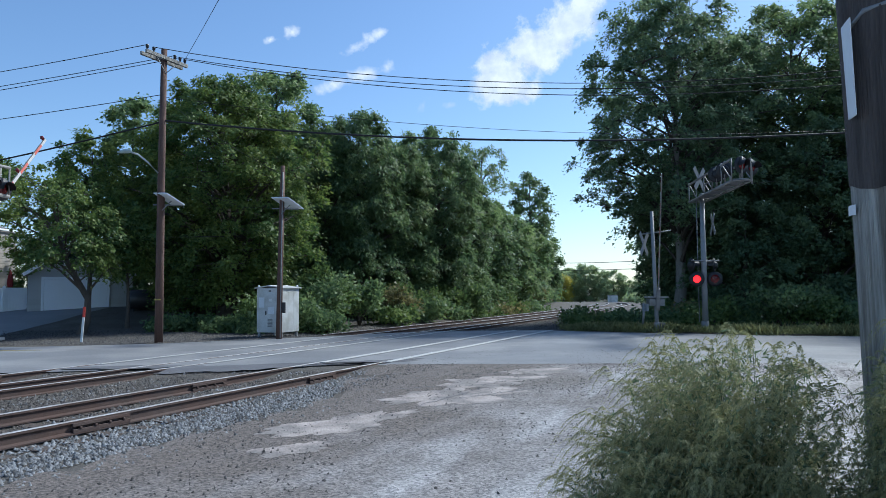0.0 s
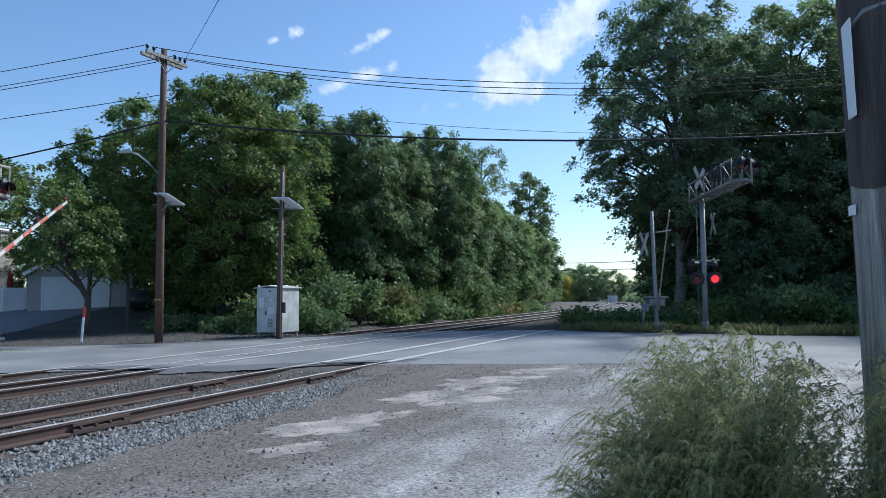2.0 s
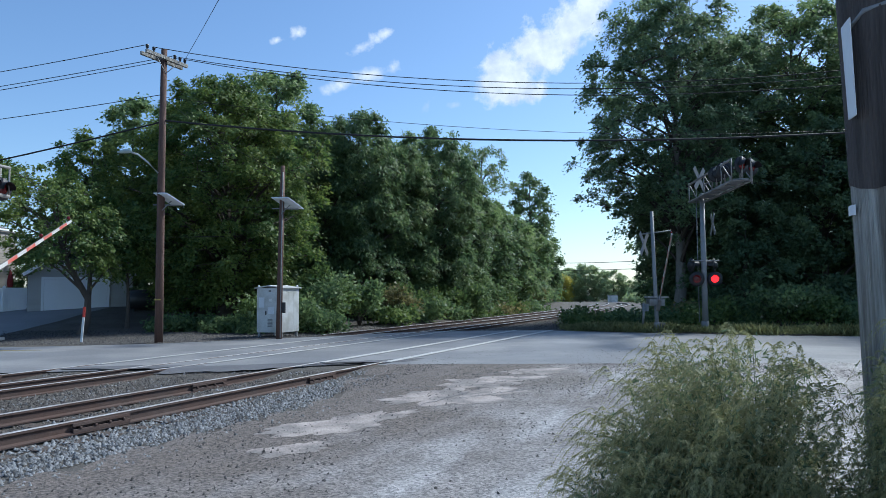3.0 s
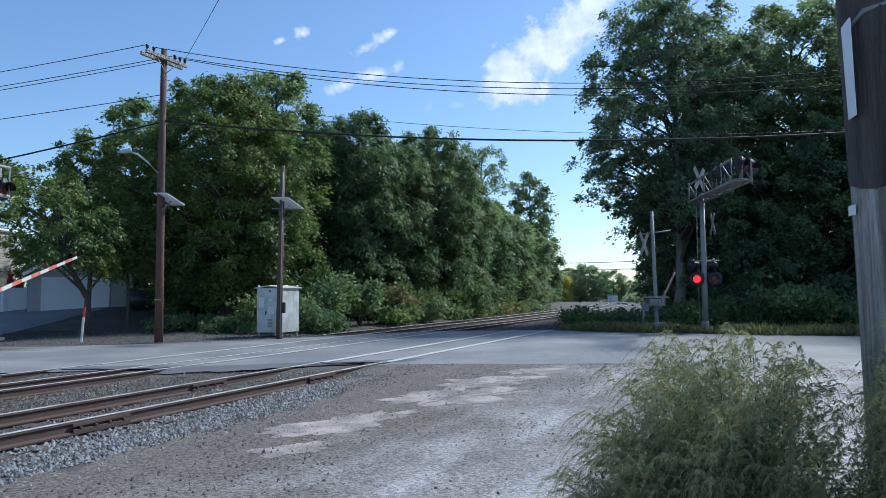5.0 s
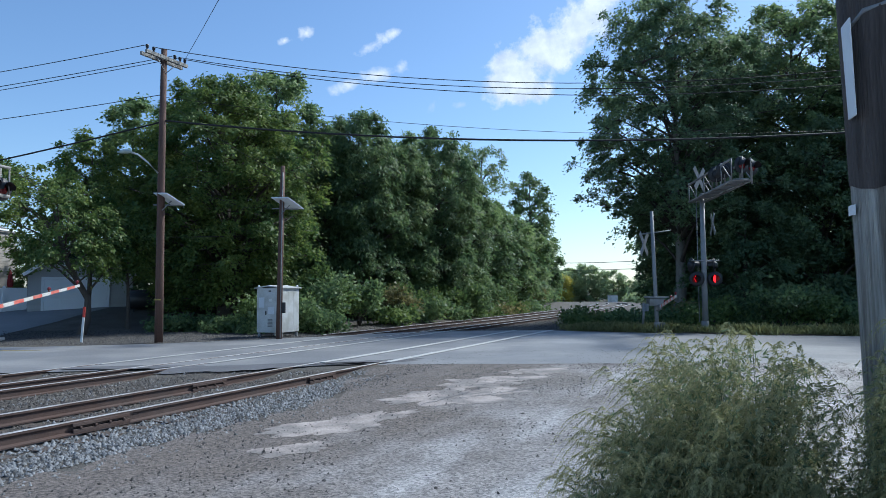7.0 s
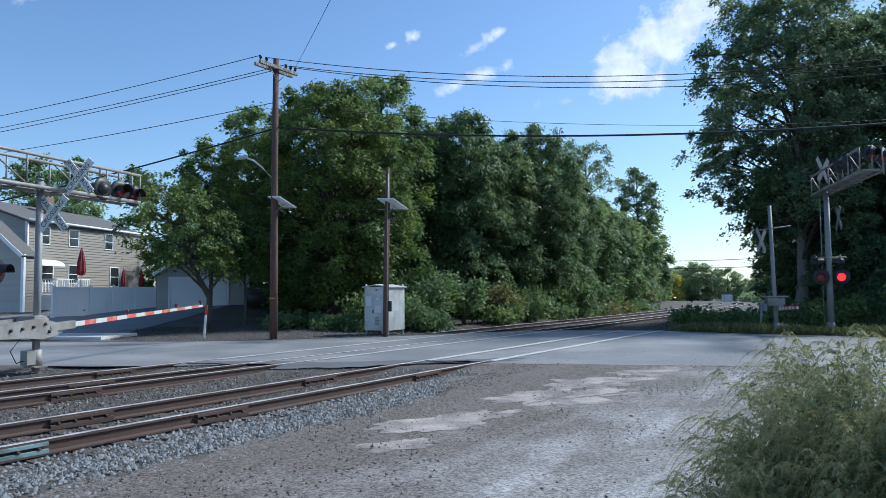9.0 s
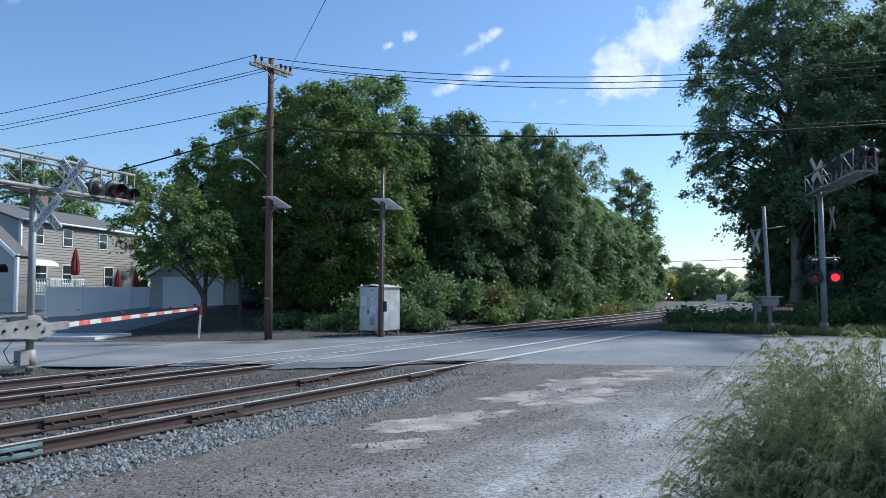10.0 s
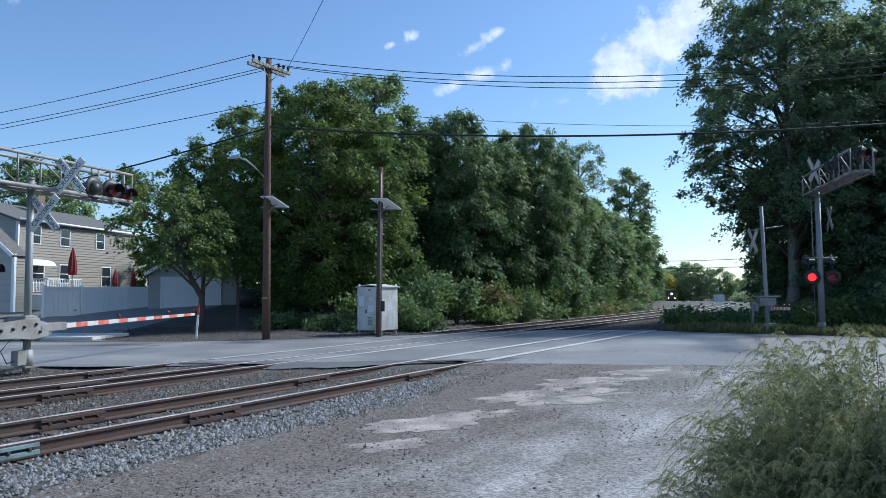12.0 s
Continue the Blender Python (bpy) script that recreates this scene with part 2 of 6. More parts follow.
def tube(bm, pts, radii, sides=8, cap=True, mat=0):
    """A tapered tube along points."""
    pts = [Vector(p) for p in pts]
    rings = []
    for i, p in enumerate(pts):
        d = (pts[min(i + 1, len(pts) - 1)] - pts[max(i - 1, 0)]).normalized()
        a = d.orthogonal() if abs(d.z) < 0.95 else Vector((1, 0, 0))
        a = (a - d * a.dot(d)).normalized()
        c = d.cross(a)
        rr = radii[i] if isinstance(radii, (list, tuple)) else radii
        rings.append([bm.verts.new(p + a * (rr * math.cos(2 * math.pi * k / sides)) + c * (rr * math.sin(2 * math.pi * k / sides))) for k in range(sides)])
    for a, c in zip(rings, rings[1:]):
        best = min(range(sides), key=lambda o: (a[0].co - c[o].co).length)
        c = c[best:] + c[:best]
        rings[rings.index(a) + 1][:] = c
        for k in range(sides):
            f = bm.faces.new((a[k], a[(k + 1) % sides], c[(k + 1) % sides], c[k]))
            f.smooth, f.material_index = True, mat
    if cap:
        for ring in (rings[0], rings[-1]):
            f = bm.faces.new(ring)
            f.material_index = mat
    bmesh.ops.recalc_face_normals(bm, faces=bm.faces[:])
    return bm


def lathe(profile, sides=20, axis="z"):
    """A turned body from (radius, height) pairs."""
    bm = bmesh.new()
    rings = []
    for r, h in profile:
        ring = []
        for k in range(sides):
            a = 2 * math.pi * k / sides
            v = Vector((r * math.cos(a), r * math.sin(a), h))
            ring.append(bm.verts.new(v if axis == "z" else (v.x, v.z, v.y)))
        rings.append(ring)
    for a, c in zip(rings, rings[1:]):
        for k in range(sides):
            bm.faces.new((a[k], a[(k + 1) % sides], c[(k + 1) % sides], c[k])).smooth = True
    for ring in (rings[0], rings[-1]):
        bm.faces.new(ring)
    bmesh.ops.remove_doubles(bm, verts=bm.verts[:], dist=1e-5)
    bmesh.ops.recalc_face_normals(bm, faces=bm.faces[:])
    return bm


def raw_mesh(name, verts, quads, mats, parent=None, label=""):
    """A mesh from numpy arrays of vertices and equal-sided faces."""
    me = bpy.data.meshes.new(name)
    k = quads.shape[1]
    me.vertices.add(len(verts))
    me.vertices.foreach_set("co", np.ascontiguousarray(verts, dtype=np.float32).ravel())
    me.loops.add(quads.size)
    me.loops.foreach_set("vertex_index", quads.astype(np.int32).ravel())
    me.polygons.add(len(quads))
    me.polygons.foreach_set("loop_start", np.arange(0, quads.size, k, dtype=np.int32))
    me.update(calc_edges=True)
    for mm in mats:
        me.materials.append(mm)
    ob = new(name, me)
    if parent is not None:
        ob.parent = parent
    if label:
        ob["label"] = label
    return ob


def unit(a):
    return a / np.maximum(np.linalg.norm(a, axis=-1, keepdims=True), 1e-6)


def leaves(name, centres, dirs, sizes, mat, parent=None, width=0.55, rng=None, label="", blade=False, normals=None):
    """Folded leaves: each a rhombus of two triangles along its direction; blade: a single pointed triangle."""
    rng = rng or np.random.default_rng(1)
    n = len(centres)
    dirs = unit(dirs)
    side = unit(np.cross(dirs, rng.normal(size=(n, 3)) if normals is None else normals))
    up = np.cross(side, dirs)
    s = sizes[:, None]
    if blade:
        v = np.stack([centres - dirs * s * 0.5 - side * s * width * 0.5, centres - dirs * s * 0.5 + side * s * width * 0.5, centres + dirs * s * 0.5], 1)
        return raw_mesh(name, v.reshape(-1, 3), np.arange(3 * n).reshape(-1, 3), [mat], parent, label)
    v = np.empty((n, 4, 3))
    v[:, 0] = centres - dirs * s * 0.5
    v[:, 1] = centres + side * s * width * 0.5 + up * s * 0.10
    v[:, 2] = centres + dirs * s * 0.5 - up * s * 0.06
    v[:, 3] = centres - side * s * width * 0.5 + up * s * 0.10
    i = np.arange(n)[:, None] * 4
    tri = np.concatenate([i + [0, 1, 2], i + [0, 2, 3]], axis=1).reshape(-1, 3)
    return raw_mesh(name, v.reshape(-1, 3), tri, [mat], parent, label)


def stones(name, pts, sizes, mat, rng, label, category):
    """Broken stone half sunk in its bed: skewed pyramids."""
    n = len(pts)
    o = np.array([(1, 0, 0), (0, 1, 0), (-1, 0, 0), (0, -1, 0), (0.2, 0.1, 0.8)], float)
    o[:4, 2] = -0.25
    ang = rng.uniform(0, 6.28, n)
    j = o[None] * rng.uniform(0.6, 1.25, (n, 5, 1)) + rng.normal(0, 0.16, (n, 5, 3))
    c, s = np.cos(ang)[:, None], np.sin(ang)[:, None]
    v = np.stack([j[..., 0] * c - j[..., 1] * s, j[..., 0] * s + j[..., 1] * c, j[..., 2]], -1) * sizes[:, None, None] + pts[:, None]
    f = np.array([(0, 1, 4), (1, 2, 4), (2, 3, 4), (3, 0, 4)])
    tri = (np.arange(n)[:, None, None] * 5 + f[None]).reshape(-1, 3)
    ob = raw_mesh(name, v.reshape(-1, 3), tri, [mat])
    return tagged(ob, label, category, kind="stuff")


def smooth01(t):
    t = np.clip(t, 0, 1)
    return t * t * (3 - 2 * t)


# ---- ground, road, tracks ----
UX, UY = 0.4147, 0.91
NX, NY = 0.91, -0.4147


def bend(y):
    """Sideways shift and fall of the tracks where they curve away."""
    s = np.linspace(0, max(float(y) - 42.0, 0.0), 60)
    slope = 0.4557 - 0.35 * smooth01(s / 90.0)
    return float(np.mean(slope) * (float(y) - 42.0)) if y > 42 else 0.0


def track_point(c, y):
    """A point of the line at offset c from the eye, by its y; on the straight and past the bend."""
    x = (c + 0.4147 * min(y, 42.0)) / 0.91 + bend(y)
    return x, y, rail_z(y)


def rail_z(y):
    return -2.6 * float(smooth01((y - 55.0) / 190.0)) * max(0.0, min(1.0, (y - 55.0) / 100.0))


def ground_z(x, y):
    x, y = np.asarray(x, float), np.asarray(y, float)
    z = -0.10 + 0.06 * smooth01((y - 10) / 7)
    left = smooth01((y - 27) / 12) * smooth01((-x - 8) / 8)
    z = z + 0.62 * left
    c = NX * x + NY * y
    bed = smooth01((c + 18.5) / 1.5) * smooth01((-6.7 - c) / 1.5) * np.where(y > 29.5, 1.0, smooth01((16.6 - y) / 0.8))
    bed = bed * smooth01((70 - y) / 10)
    z = z - 0.12 * bed
    z = z - 3.0 * smooth01((y - 60) / 190)
    bank = smooth01((-c - 20) / 6) * smooth01((y - 33) / 8)
    z = z + 0.5 * bank
    return z


def sheet(name, x0, x1, y0, y1, step, zoff, mat, inside=None, skirt=0.0):
    nx, ny = int((x1 - x0) / step) + 1, int((y1 - y0) / step) + 1
    xs, ys = np.linspace(x0, x1, nx), np.linspace(y0, y1, ny)
    X, Y = np.meshgrid(xs, ys)
    Z = ground_z(X, Y) + zoff
    v = np.stack([X, Y, Z], -1).reshape(-1, 3)
    i = (np.arange(ny - 1)[:, None] * nx + np.arange(nx - 1)[None]).reshape(-1, 1)
    q = i + np.array([[0, 1, nx + 1, nx]])
    if inside is not None:
        mid = v[q].mean(1)
        q = q[inside(mid[:, 0], mid[:, 1])]
    return raw_mesh(name, v, q, [mat])


def stretch_axis(a, b, dense0, dense1, step):
    inner = np.arange(dense0, dense1 + step, step)
    lo = dense0 - np.geomspace(2, dense0 - a, 16)[::-1]
    hi = dense1 + step + np.geomspace(2, b - dense1, 16)
    return np.concatenate([lo, inner, hi])


def build_ground():
    xs = stretch_axis(-3000, 3000, -45, 60, 0.6)
    ys = stretch_axis(-3000, 4000, -12, 75, 0.6)
    X, Y = np.meshgrid(xs, ys)
    Z = ground_z(X, Y)
    v = np.stack([X, Y, Z], -1).reshape(-1, 3)
    nx, ny = len(xs), len(ys)
    i = (np.arange(ny - 1)[:, None] * nx + np.arange(nx - 1)[None]).reshape(-1, 1)
    q = i + np.array([[0, 1, nx + 1, nx]])
    ob = raw_mesh("ground", v, q, [SOIL])
    tagged(ob, "brown gravelly soil ground reaching the horizon", "ground", kind="structure")
    lot = sheet("parking_lot", -9, 40, -11, 30.6, 0.4, 0.012, LOT,
                lambda x, y: (NX * x + NY * y > -6.75 - 1.6 * smooth01((y - 11.5) / 4.5)) & (y < 31.5 - 0.55 * np.maximum(x - 4.6, 0) + 0 * x) & (y < 60))
    tagged(lot, "patchy grey asphalt lot covered in grit", "pavement", kind="structure")


def far_edge(x):
    return np.interp(x, [-60, -20, -13.7, -9.8, -7.0, -4.1, -2.3, 0.5, 4.6, 7.3, 9.3, 12.4, 20, 45], [22.5, 23.2, 23.6, 24.7, 26.5, 28.3, 30.2, 31.5, 31.3, 29.4, 28.3, 26.6, 24.5, 22])


def build_road():
    xs = np.arange(-60, 45.1, 0.5)
    rows = np.linspace(0, 1, 34)
    v = []
    for x in xs:
        y1 = far_edge(x)
        y0 = np.interp(x, [-60, -11, -8.8, -5.9, -3.1, -1.8, -1.0, 45], [15.6, 16.0, 16.4, 16.9, 17.4, 17.2, 17.0, 15.5])
        for r in rows:
            y = y0 + (y1 - y0) * r
            g = float(ground_z(x, y))
            v.append((x, y, max(g, -0.045) + 0.024 if not -0.2 < r < 0.02 else -0.05))
    v = np.array(v)
    k = len(rows)
    i = (np.arange(len(xs) - 1)[:, None] * k + np.arange(k - 1)[None]).reshape(-1, 1)
    q = i + np.array([[0, k, k + 1, 1]])
    tagged(raw_mesh("road", v, q, [ASPHALT]), "worn pale grey asphalt road across the railway", "road", kind="structure")


def rail_profile():
    return [(-0.07, -0.185), (0.07, -0.185), (0.07, -0.165), (0.012, -0.145), (0.012, -0.05), (0.037, -0.038), (0.037, -0.006), (0.028, 0.0), (-0.028, 0.0), (-0.037, -0.006), (-0.037, -0.038), (-0.012, -0.05), (-0.012, -0.145), (-0.07, -0.165)]


def build_rail(c, y0, y1, group, lift=0.0, label="brown rusted steel rail with a shiny worn head"):
    ys = list(np.arange(y0, min(y1, 42), 3.0)) + list(np.arange(max(y0, 42), y1 + 0.1, 5.0))
    pr = rail_profile()
    bm = bmesh.new()
    rings = []
    for y in ys:
        p = Vector(track_point(c, y))
        q = Vector(track_point(c, y + 0.5))
        d = (q - p).normalized()
        s = Vector((d.y, -d.x, 0)).normalized()
        rings.append([bm.verts.new(p + s * a + Vector((0, 0, b + lift))) for a, b in pr])
    n = len(pr)
    for a, b in zip(rings, rings[1:]):
        for k in range(n):
            f = bm.faces.new((a[k], a[(k + 1) % n], b[(k + 1) % n], b[k]))
            f.material_index = 1 if k in (6, 7, 8) else 0
    bm.faces.new(rings[0]), bm.faces.new(rings[-1])
    bmesh.ops.recalc_face_normals(bm, faces=bm.faces[:])
    ob = part("rail", bm, [RUST, RAILTOP])
    return tagged(ob, label, "rail", group)


RAILS = [(-8.68, -14, 31.4), (-10.14, -14, 31.8), (-12.68, -14, 240), (-13.55, -14, 240), (-15.1, -14, 240), (-16.5, 29, 240)]


def build_tracks():
    for c, a, b in RAILS:
        build_rail(c, a, b, "railway rails")
    # wooden ties under each track, mostly sunk in the ballast
    data = {}
    for c0, c1, a, b in ((-8.68, -10.14, -9.5, 16.0), (-12.68, -15.1, -9.5, 15.6), (-12.68, -15.1, 31.5, 75)):
        w = c0 - c1 + 1.0
        key = round(w, 2)
        if key not in data:
            bm = box(w, 0.23, 0.16, Matrix(), 0.012)
            me = bpy.data.meshes.new("tie")
            bm.to_mesh(me)
            bm.free()
            me.materials.append(TIE)
            data[key] = me
        y = a
        while y < b:
            x0, _, z0 = track_point((c0 + c1) / 2, y)
            ob = new("railway_tie", data[key])
            ob.matrix_world = pose(x0, y, z0 - 0.282 + random.uniform(-0.012, 0.008), 0, 0, -24.5 + random.uniform(-1.2, 1.2))
            tagged(ob, "weathered dark wooden railway tie sunk in ballast", "railway tie", "railway ties")
            y += 0.52 * UY
    # rail joints: bars bolted to the rail's side
    for c, y in ((-8.68, 15.2), (-8.68, 10.2), (-8.68, 7.4), (-10.14, 14.2), (-10.14, 9.6), (-12.68, 11.9), (-15.1, 15.0), (-13.55, 13.0)):
        x0, _, _ = track_point(c, y)
        j = thing("rail_joint", pose(x0, y, 0, 0, 0, -24.5), "brown steel joint bar bolted to a rail", "rail joint", "rail joints")
        bm = bmesh.new()
        add_box(bm, 0.03, 0.95, 0.045, pose(0.05, 0, -0.055), 0.006)
        add_box(bm, 0.045, 0.95, 0.05, pose(0.05, 0, -0.14), 0.006)
        part("bar", bm, TEAL if (c, y) == (-8.68, 7.4) else RUST, j, "pale blue-green insulated bar" if (c, y) == (-8.68, 7.4) else "")
        for k in range(4):
            part("bolt", lathe([(0.0, 0), (0.022, 0), (0.022, 0.03), (0.0, 0.03)], 6, "z"), RUST, j).matrix_local = pose(0.05, -0.36 + 0.24 * k, -0.1, 0, 90, 0)


def build_ballast():
    rng = np.random.default_rng(5)
    n = 62000
    y = 4 + 14.0 * rng.random(n) ** 1.3
    c = rng.uniform(-18.4, -6.2, n)
    lim = -6.75 - 1.5 * smooth01((y - 11.5) / 4.5)
    keep = (y < 16.6 + 0.2 * rng.normal(size=n)) & ((c < lim) | (rng.random(n) < 0.12))
    y, c = y[keep], c[keep]
    x = (c + 0.4147 * y) / 0.91
    sz = rng.uniform(0.016, 0.036, len(y))
    z = ground_z(x, y) + rng.uniform(0.0, 0.035, len(y))
    near = np.abs(c[:, None] - np.array([r[0] for r in RAILS])[None]).min(1)
    z = np.minimum(np.where(near < 0.12, z - 0.06, z), -0.085 - 0.0 * c)
    p = np.stack([x, y, z], -1)
    old = (c < -8.72 + 0.12 * rng.normal(size=len(c))) & (rng.random(len(c)) < 0.9)
    stones("ballast", p[~old], sz[~old], STONE, rng, "grey crushed stone ballast beside the rails", "ballast")
    stones("old_ballast", p[old], sz[old] * 0.95, STONE_OLD, rng, "old brownish stone ballast between the rails", "ballast")
    n = 9000
    y = rng.uniform(31.5, 60, n)
    c = rng.uniform(-19, -8.2, n)
    x = (c + 0.4147 * np.minimum(y, 42)) / 0.91 + 0.44 * np.maximum(y - 42, 0)
    stones("far_ballast", np.stack([x, y, ground_z(x, y) + 0.03 * rng.random(n)], -1), rng.uniform(0.035, 0.06, n), STONE_OLD, rng, "grey crushed stone ballast beyond the road", "ballast")
    n = 52000
    y = 3 + 18 * rng.random(n) ** 1.2
    x = rng.uniform(-4.5, 9.5, n)
    c = NX * x + NY * y
    w = noise_field(x, y)
    keep = (c > -7.9) & (rng.random(n) < np.clip(0.10 + 1.9 * (w - 0.45) + 0.7 * (c < -6.9) + 0.9 * ((x > 3.2) & (y > 11) & (w > 0.45)), 0.05, 1))
    x, y = x[keep], y[keep]
    stones("loose_grit", np.stack([x, y, ground_z(x, y) + 0.016], -1), 0.006 + 0.017 * rng.random(len(x)) ** 2 * (1 + 0.8 * (rng.random(len(x)) < 0.04)), GRIT, rng, "loose dark grit and pebbles on the lot", "gravel")
    n = 7000
    x, y = rng.uniform(-19, -5, n), rng.uniform(24.5, 31, n)
    keep = y > far_edge(x) + 0.15
    x, y = x[keep], y[keep]
    stones("verge_gravel", np.stack([x, y, ground_z(x, y) + 0.01], -1), rng.uniform(0.02, 0.05, len(x)), GRIT, rng, "dark gravel on the shaded roadside verge", "gravel")


def noise_field(x, y, s=0.5):
    return np.array([0.5 + 0.5 * noise.noise((a * s, b * s, 3.3)) for a, b in zip(x, y)])


def blob_sheet(name, cx, cy, rx, ry, turn, zoff, mat, label, category, seed, rough=0.35):
    """A thin irregular sheet lying on the lot."""
    n = 90
    v = [(cx, cy, float(ground_z(cx, cy)) + zoff)]
    for k in range(n):
        a = 2 * math.pi * k / n
        w = 1 + 1.5 * rough * noise.noise((math.cos(a) * 1.6 + seed, math.sin(a) * 1.6, seed)) * 1.5 + rough * 1.1 * noise.noise((math.cos(a) * 5 + seed, math.sin(a) * 5, seed))
        px, py = rx * w * math.cos(a), ry * w * math.sin(a)
        c, s = math.cos(radians(turn)), math.sin(radians(turn))
        x, y = cx + px * c - py * s, cy + px * s + py * c
        v.append((x, y, float(ground_z(x, y)) + zoff))
    tri = np.array([(0, 1 + k, 1 + (k + 1) % n) for k in range(n)])
    ob = raw_mesh(name, np.array(v), tri, [mat])
    return tagged(ob, label, category, kind="structure")


def build_lot_details():
    for k, (x, y, rx, ry, tn) in enumerate(((0.0, 12.3, 1.3, 0.75, 35), (0.95, 14.0, 1.0, 0.6, 20), (-1.25, 10.1, 1.0, 0.45, 45), (-1.75, 8.3, 0.55, 0.25, 40), (1.9, 15.6, 0.7, 0.5, 20))):
        blob_sheet("pavement_patch", x, y, rx, ry, tn, 0.0165, SLAB, "worn pale concrete patch showing in the asphalt", "pavement patch", 2.0 + k * 3.7)
    for k, (x, y, rx, ry, tn) in enumerate(((-4.3, 17.0, 2.3, 0.55, 14), (-1.9, 17.7, 1.5, 0.4, 28), (-7.6, 16.9, 1.4, 0.35, 5))):
        blob_sheet("tar_patch", x, y, rx, ry, tn, 0.031, DARK_ASPHALT, "dark tarred asphalt apron beside the rails", "pavement patch", 31.0 + k * 2.9, 0.25)
    # thin dark cracks
    bm = bmesh.new()
    for x0, y0, x1, y1, s in ((-1.0, 14.6, 3.4, 16.2, 1), (0.2, 12.0, 2.4, 13.6, 2), (-0.4, 11.2, 1.3, 14.4, 3), (-1.6, 13.0, 0.6, 13.5, 4)):
        prev = None
        for k in range(25):
            f = k / 24
            px = x0 + (x1 - x0) * f + 0.22 * noise.noise((f * 6, s, 1))
            py = y0 + (y1 - y0) * f + 0.22 * noise.noise((f * 6, s, 9))
            w = 0.012 + 0.02 * abs(noise.noise((f * 9, s, 5)))
            z = float(ground_z(px, py)) + 0.024
            cur = (bm.verts.new((px, py - w, z)), bm.verts.new((px, py + w, z)))
            if prev:
                bm.faces.new((prev[0], cur[0], cur[1], prev[1]))
            prev = cur
    tagged(part("pavement_crack", bm, DARK_ASPHALT), "thin dark cracks in the asphalt lot", "crack", kind="stuff")


def build_driveway():
    # asphalt drive behind the road, with a pale concrete apron and a yellow road line
    bm = bmesh.new()
    rows = []
    for k in range(25):
        f = k / 24
        y = 24.3 + f * 16
        xl, xr = -34 + 4 * f, np.interp(y, [24, 26, 30, 33, 36, 41], [-15.6, -17.3, -18.4, -18.6, -18.4, -17.6])
        rows.append([bm.verts.new((xl + (xr - xl) * j / 8, y, float(ground_z(xl + (xr - xl) * j / 8, y)) + 0.02)) for j in range(9)])
    for a, b in zip(rows, rows[1:]):
        for j in range(8):
            bm.faces.new((a[j], a[j + 1], b[j + 1], b[j]))
    tagged(part("driveway", bm, DRIVE), "grey asphalt driveway up to the garage", "driveway", kind="structure")
    bm = bmesh.new()
    add_box(bm, 17, 2.7, 0.12, pose(-25.2, 25.4, 0.03, 0, 0, 4), 0.02)
    tagged(part("driveway_apron", bm, CONCRETE), "pale concrete driveway apron beside the road", "apron", kind="structure")
    bm = bmesh.new()
    add_box(bm, 16, 0.11, 0.006, pose(-20.5, 21.9, -0.012, 0, 0, 2.0))
    tagged(part("road_line", bm, PAINT_Y), "faded yellow line painted on the road", "road line", kind="structure")
    # pale strips beside the rails inside the crossing
    for c in (-8.60, -10.06, -12.60, -15.02):
        y0, y1 = 17.6, 31.0
        bm = bmesh.new()
        a, b = Vector(track_point(c, y0)), Vector(track_point(c, y1))
        d = (b - a)
        wide = 0.16 if c > -11 else 0.07
        add_box(bm, wide, d.length, 0.012, Matrix.Translation((a + b) / 2 + Vector((0.05, 0, 0.002))) @ pose(0, 0, 0, 0, 0, -24.5), 0.003)
        tagged(part("crossing_strip", bm, CONCRETE), "pale worn strip along a rail in the crossing", "crossing strip", "crossing strips", kind="structure")


# ---- trees ----
def crown_points(rng, blobs, per, spread):
    """Clump centres over the shells of the crown's boughs, with their outward ways."""
    c, d = [], []
    for (bx, by, bz, br, bh) in blobs:
        k = max(6, int(per * br * br))
        u = unit(rng.normal(size=(k, 3)))
        u[:, 2] = np.where(u[:, 2] < -0.45, -u[:, 2], u[:, 2])
        rad = rng.uniform(0.55, 1.05, (k, 1))
        p = u * rad * np.array([br, br, bh]) + np.array([bx, by, bz])
        c.append(p)
        d.append(u)
    return np.concatenate(c), np.concatenate(d)


PROFILES = {"round": ((0, 0.12, 0.35, 0.65, 0.85, 0.95, 1), (0.6, 0.86, 1.0, 0.95, 0.74, 0.5, 0.25)),
            "tall": ((0, 0.2, 0.5, 0.78, 0.93, 1), (0.8, 0.95, 1.0, 0.82, 0.5, 0.2)),
            "vase": ((0, 0.25, 0.55, 0.82, 1), (0.3, 0.55, 0.92, 1.0, 0.4))}


def branch_mesh(name, P, R, mat, parent, sides=5):
    """Many tapered branches, each along its own row of points, joined in one mesh."""
    n, k = P.shape[:2]
    T = unit(np.gradient(P, axis=1))
    a = unit(np.cross(T, np.array([0.31, 0.87, 0.22])))
    b = np.cross(T, a)
    ang = 2 * np.pi * np.arange(sides) / sides
    V = P[:, :, None] + R[:, :, None, None] * (a[:, :, None] * np.cos(ang)[:, None] + b[:, :, None] * np.sin(ang)[:, None])
    i = (np.arange(n)[:, None, None] * k + np.arange(k - 1)[None, :, None]) * sides
    j = np.arange(sides)
    jn = (j + 1) % sides
    q = np.stack([i + j, i + jn, i + jn + sides, i + j + sides], -1).reshape(-1, 4)
    return raw_mesh(name, V.reshape(-1, 3), q, [mat], parent)


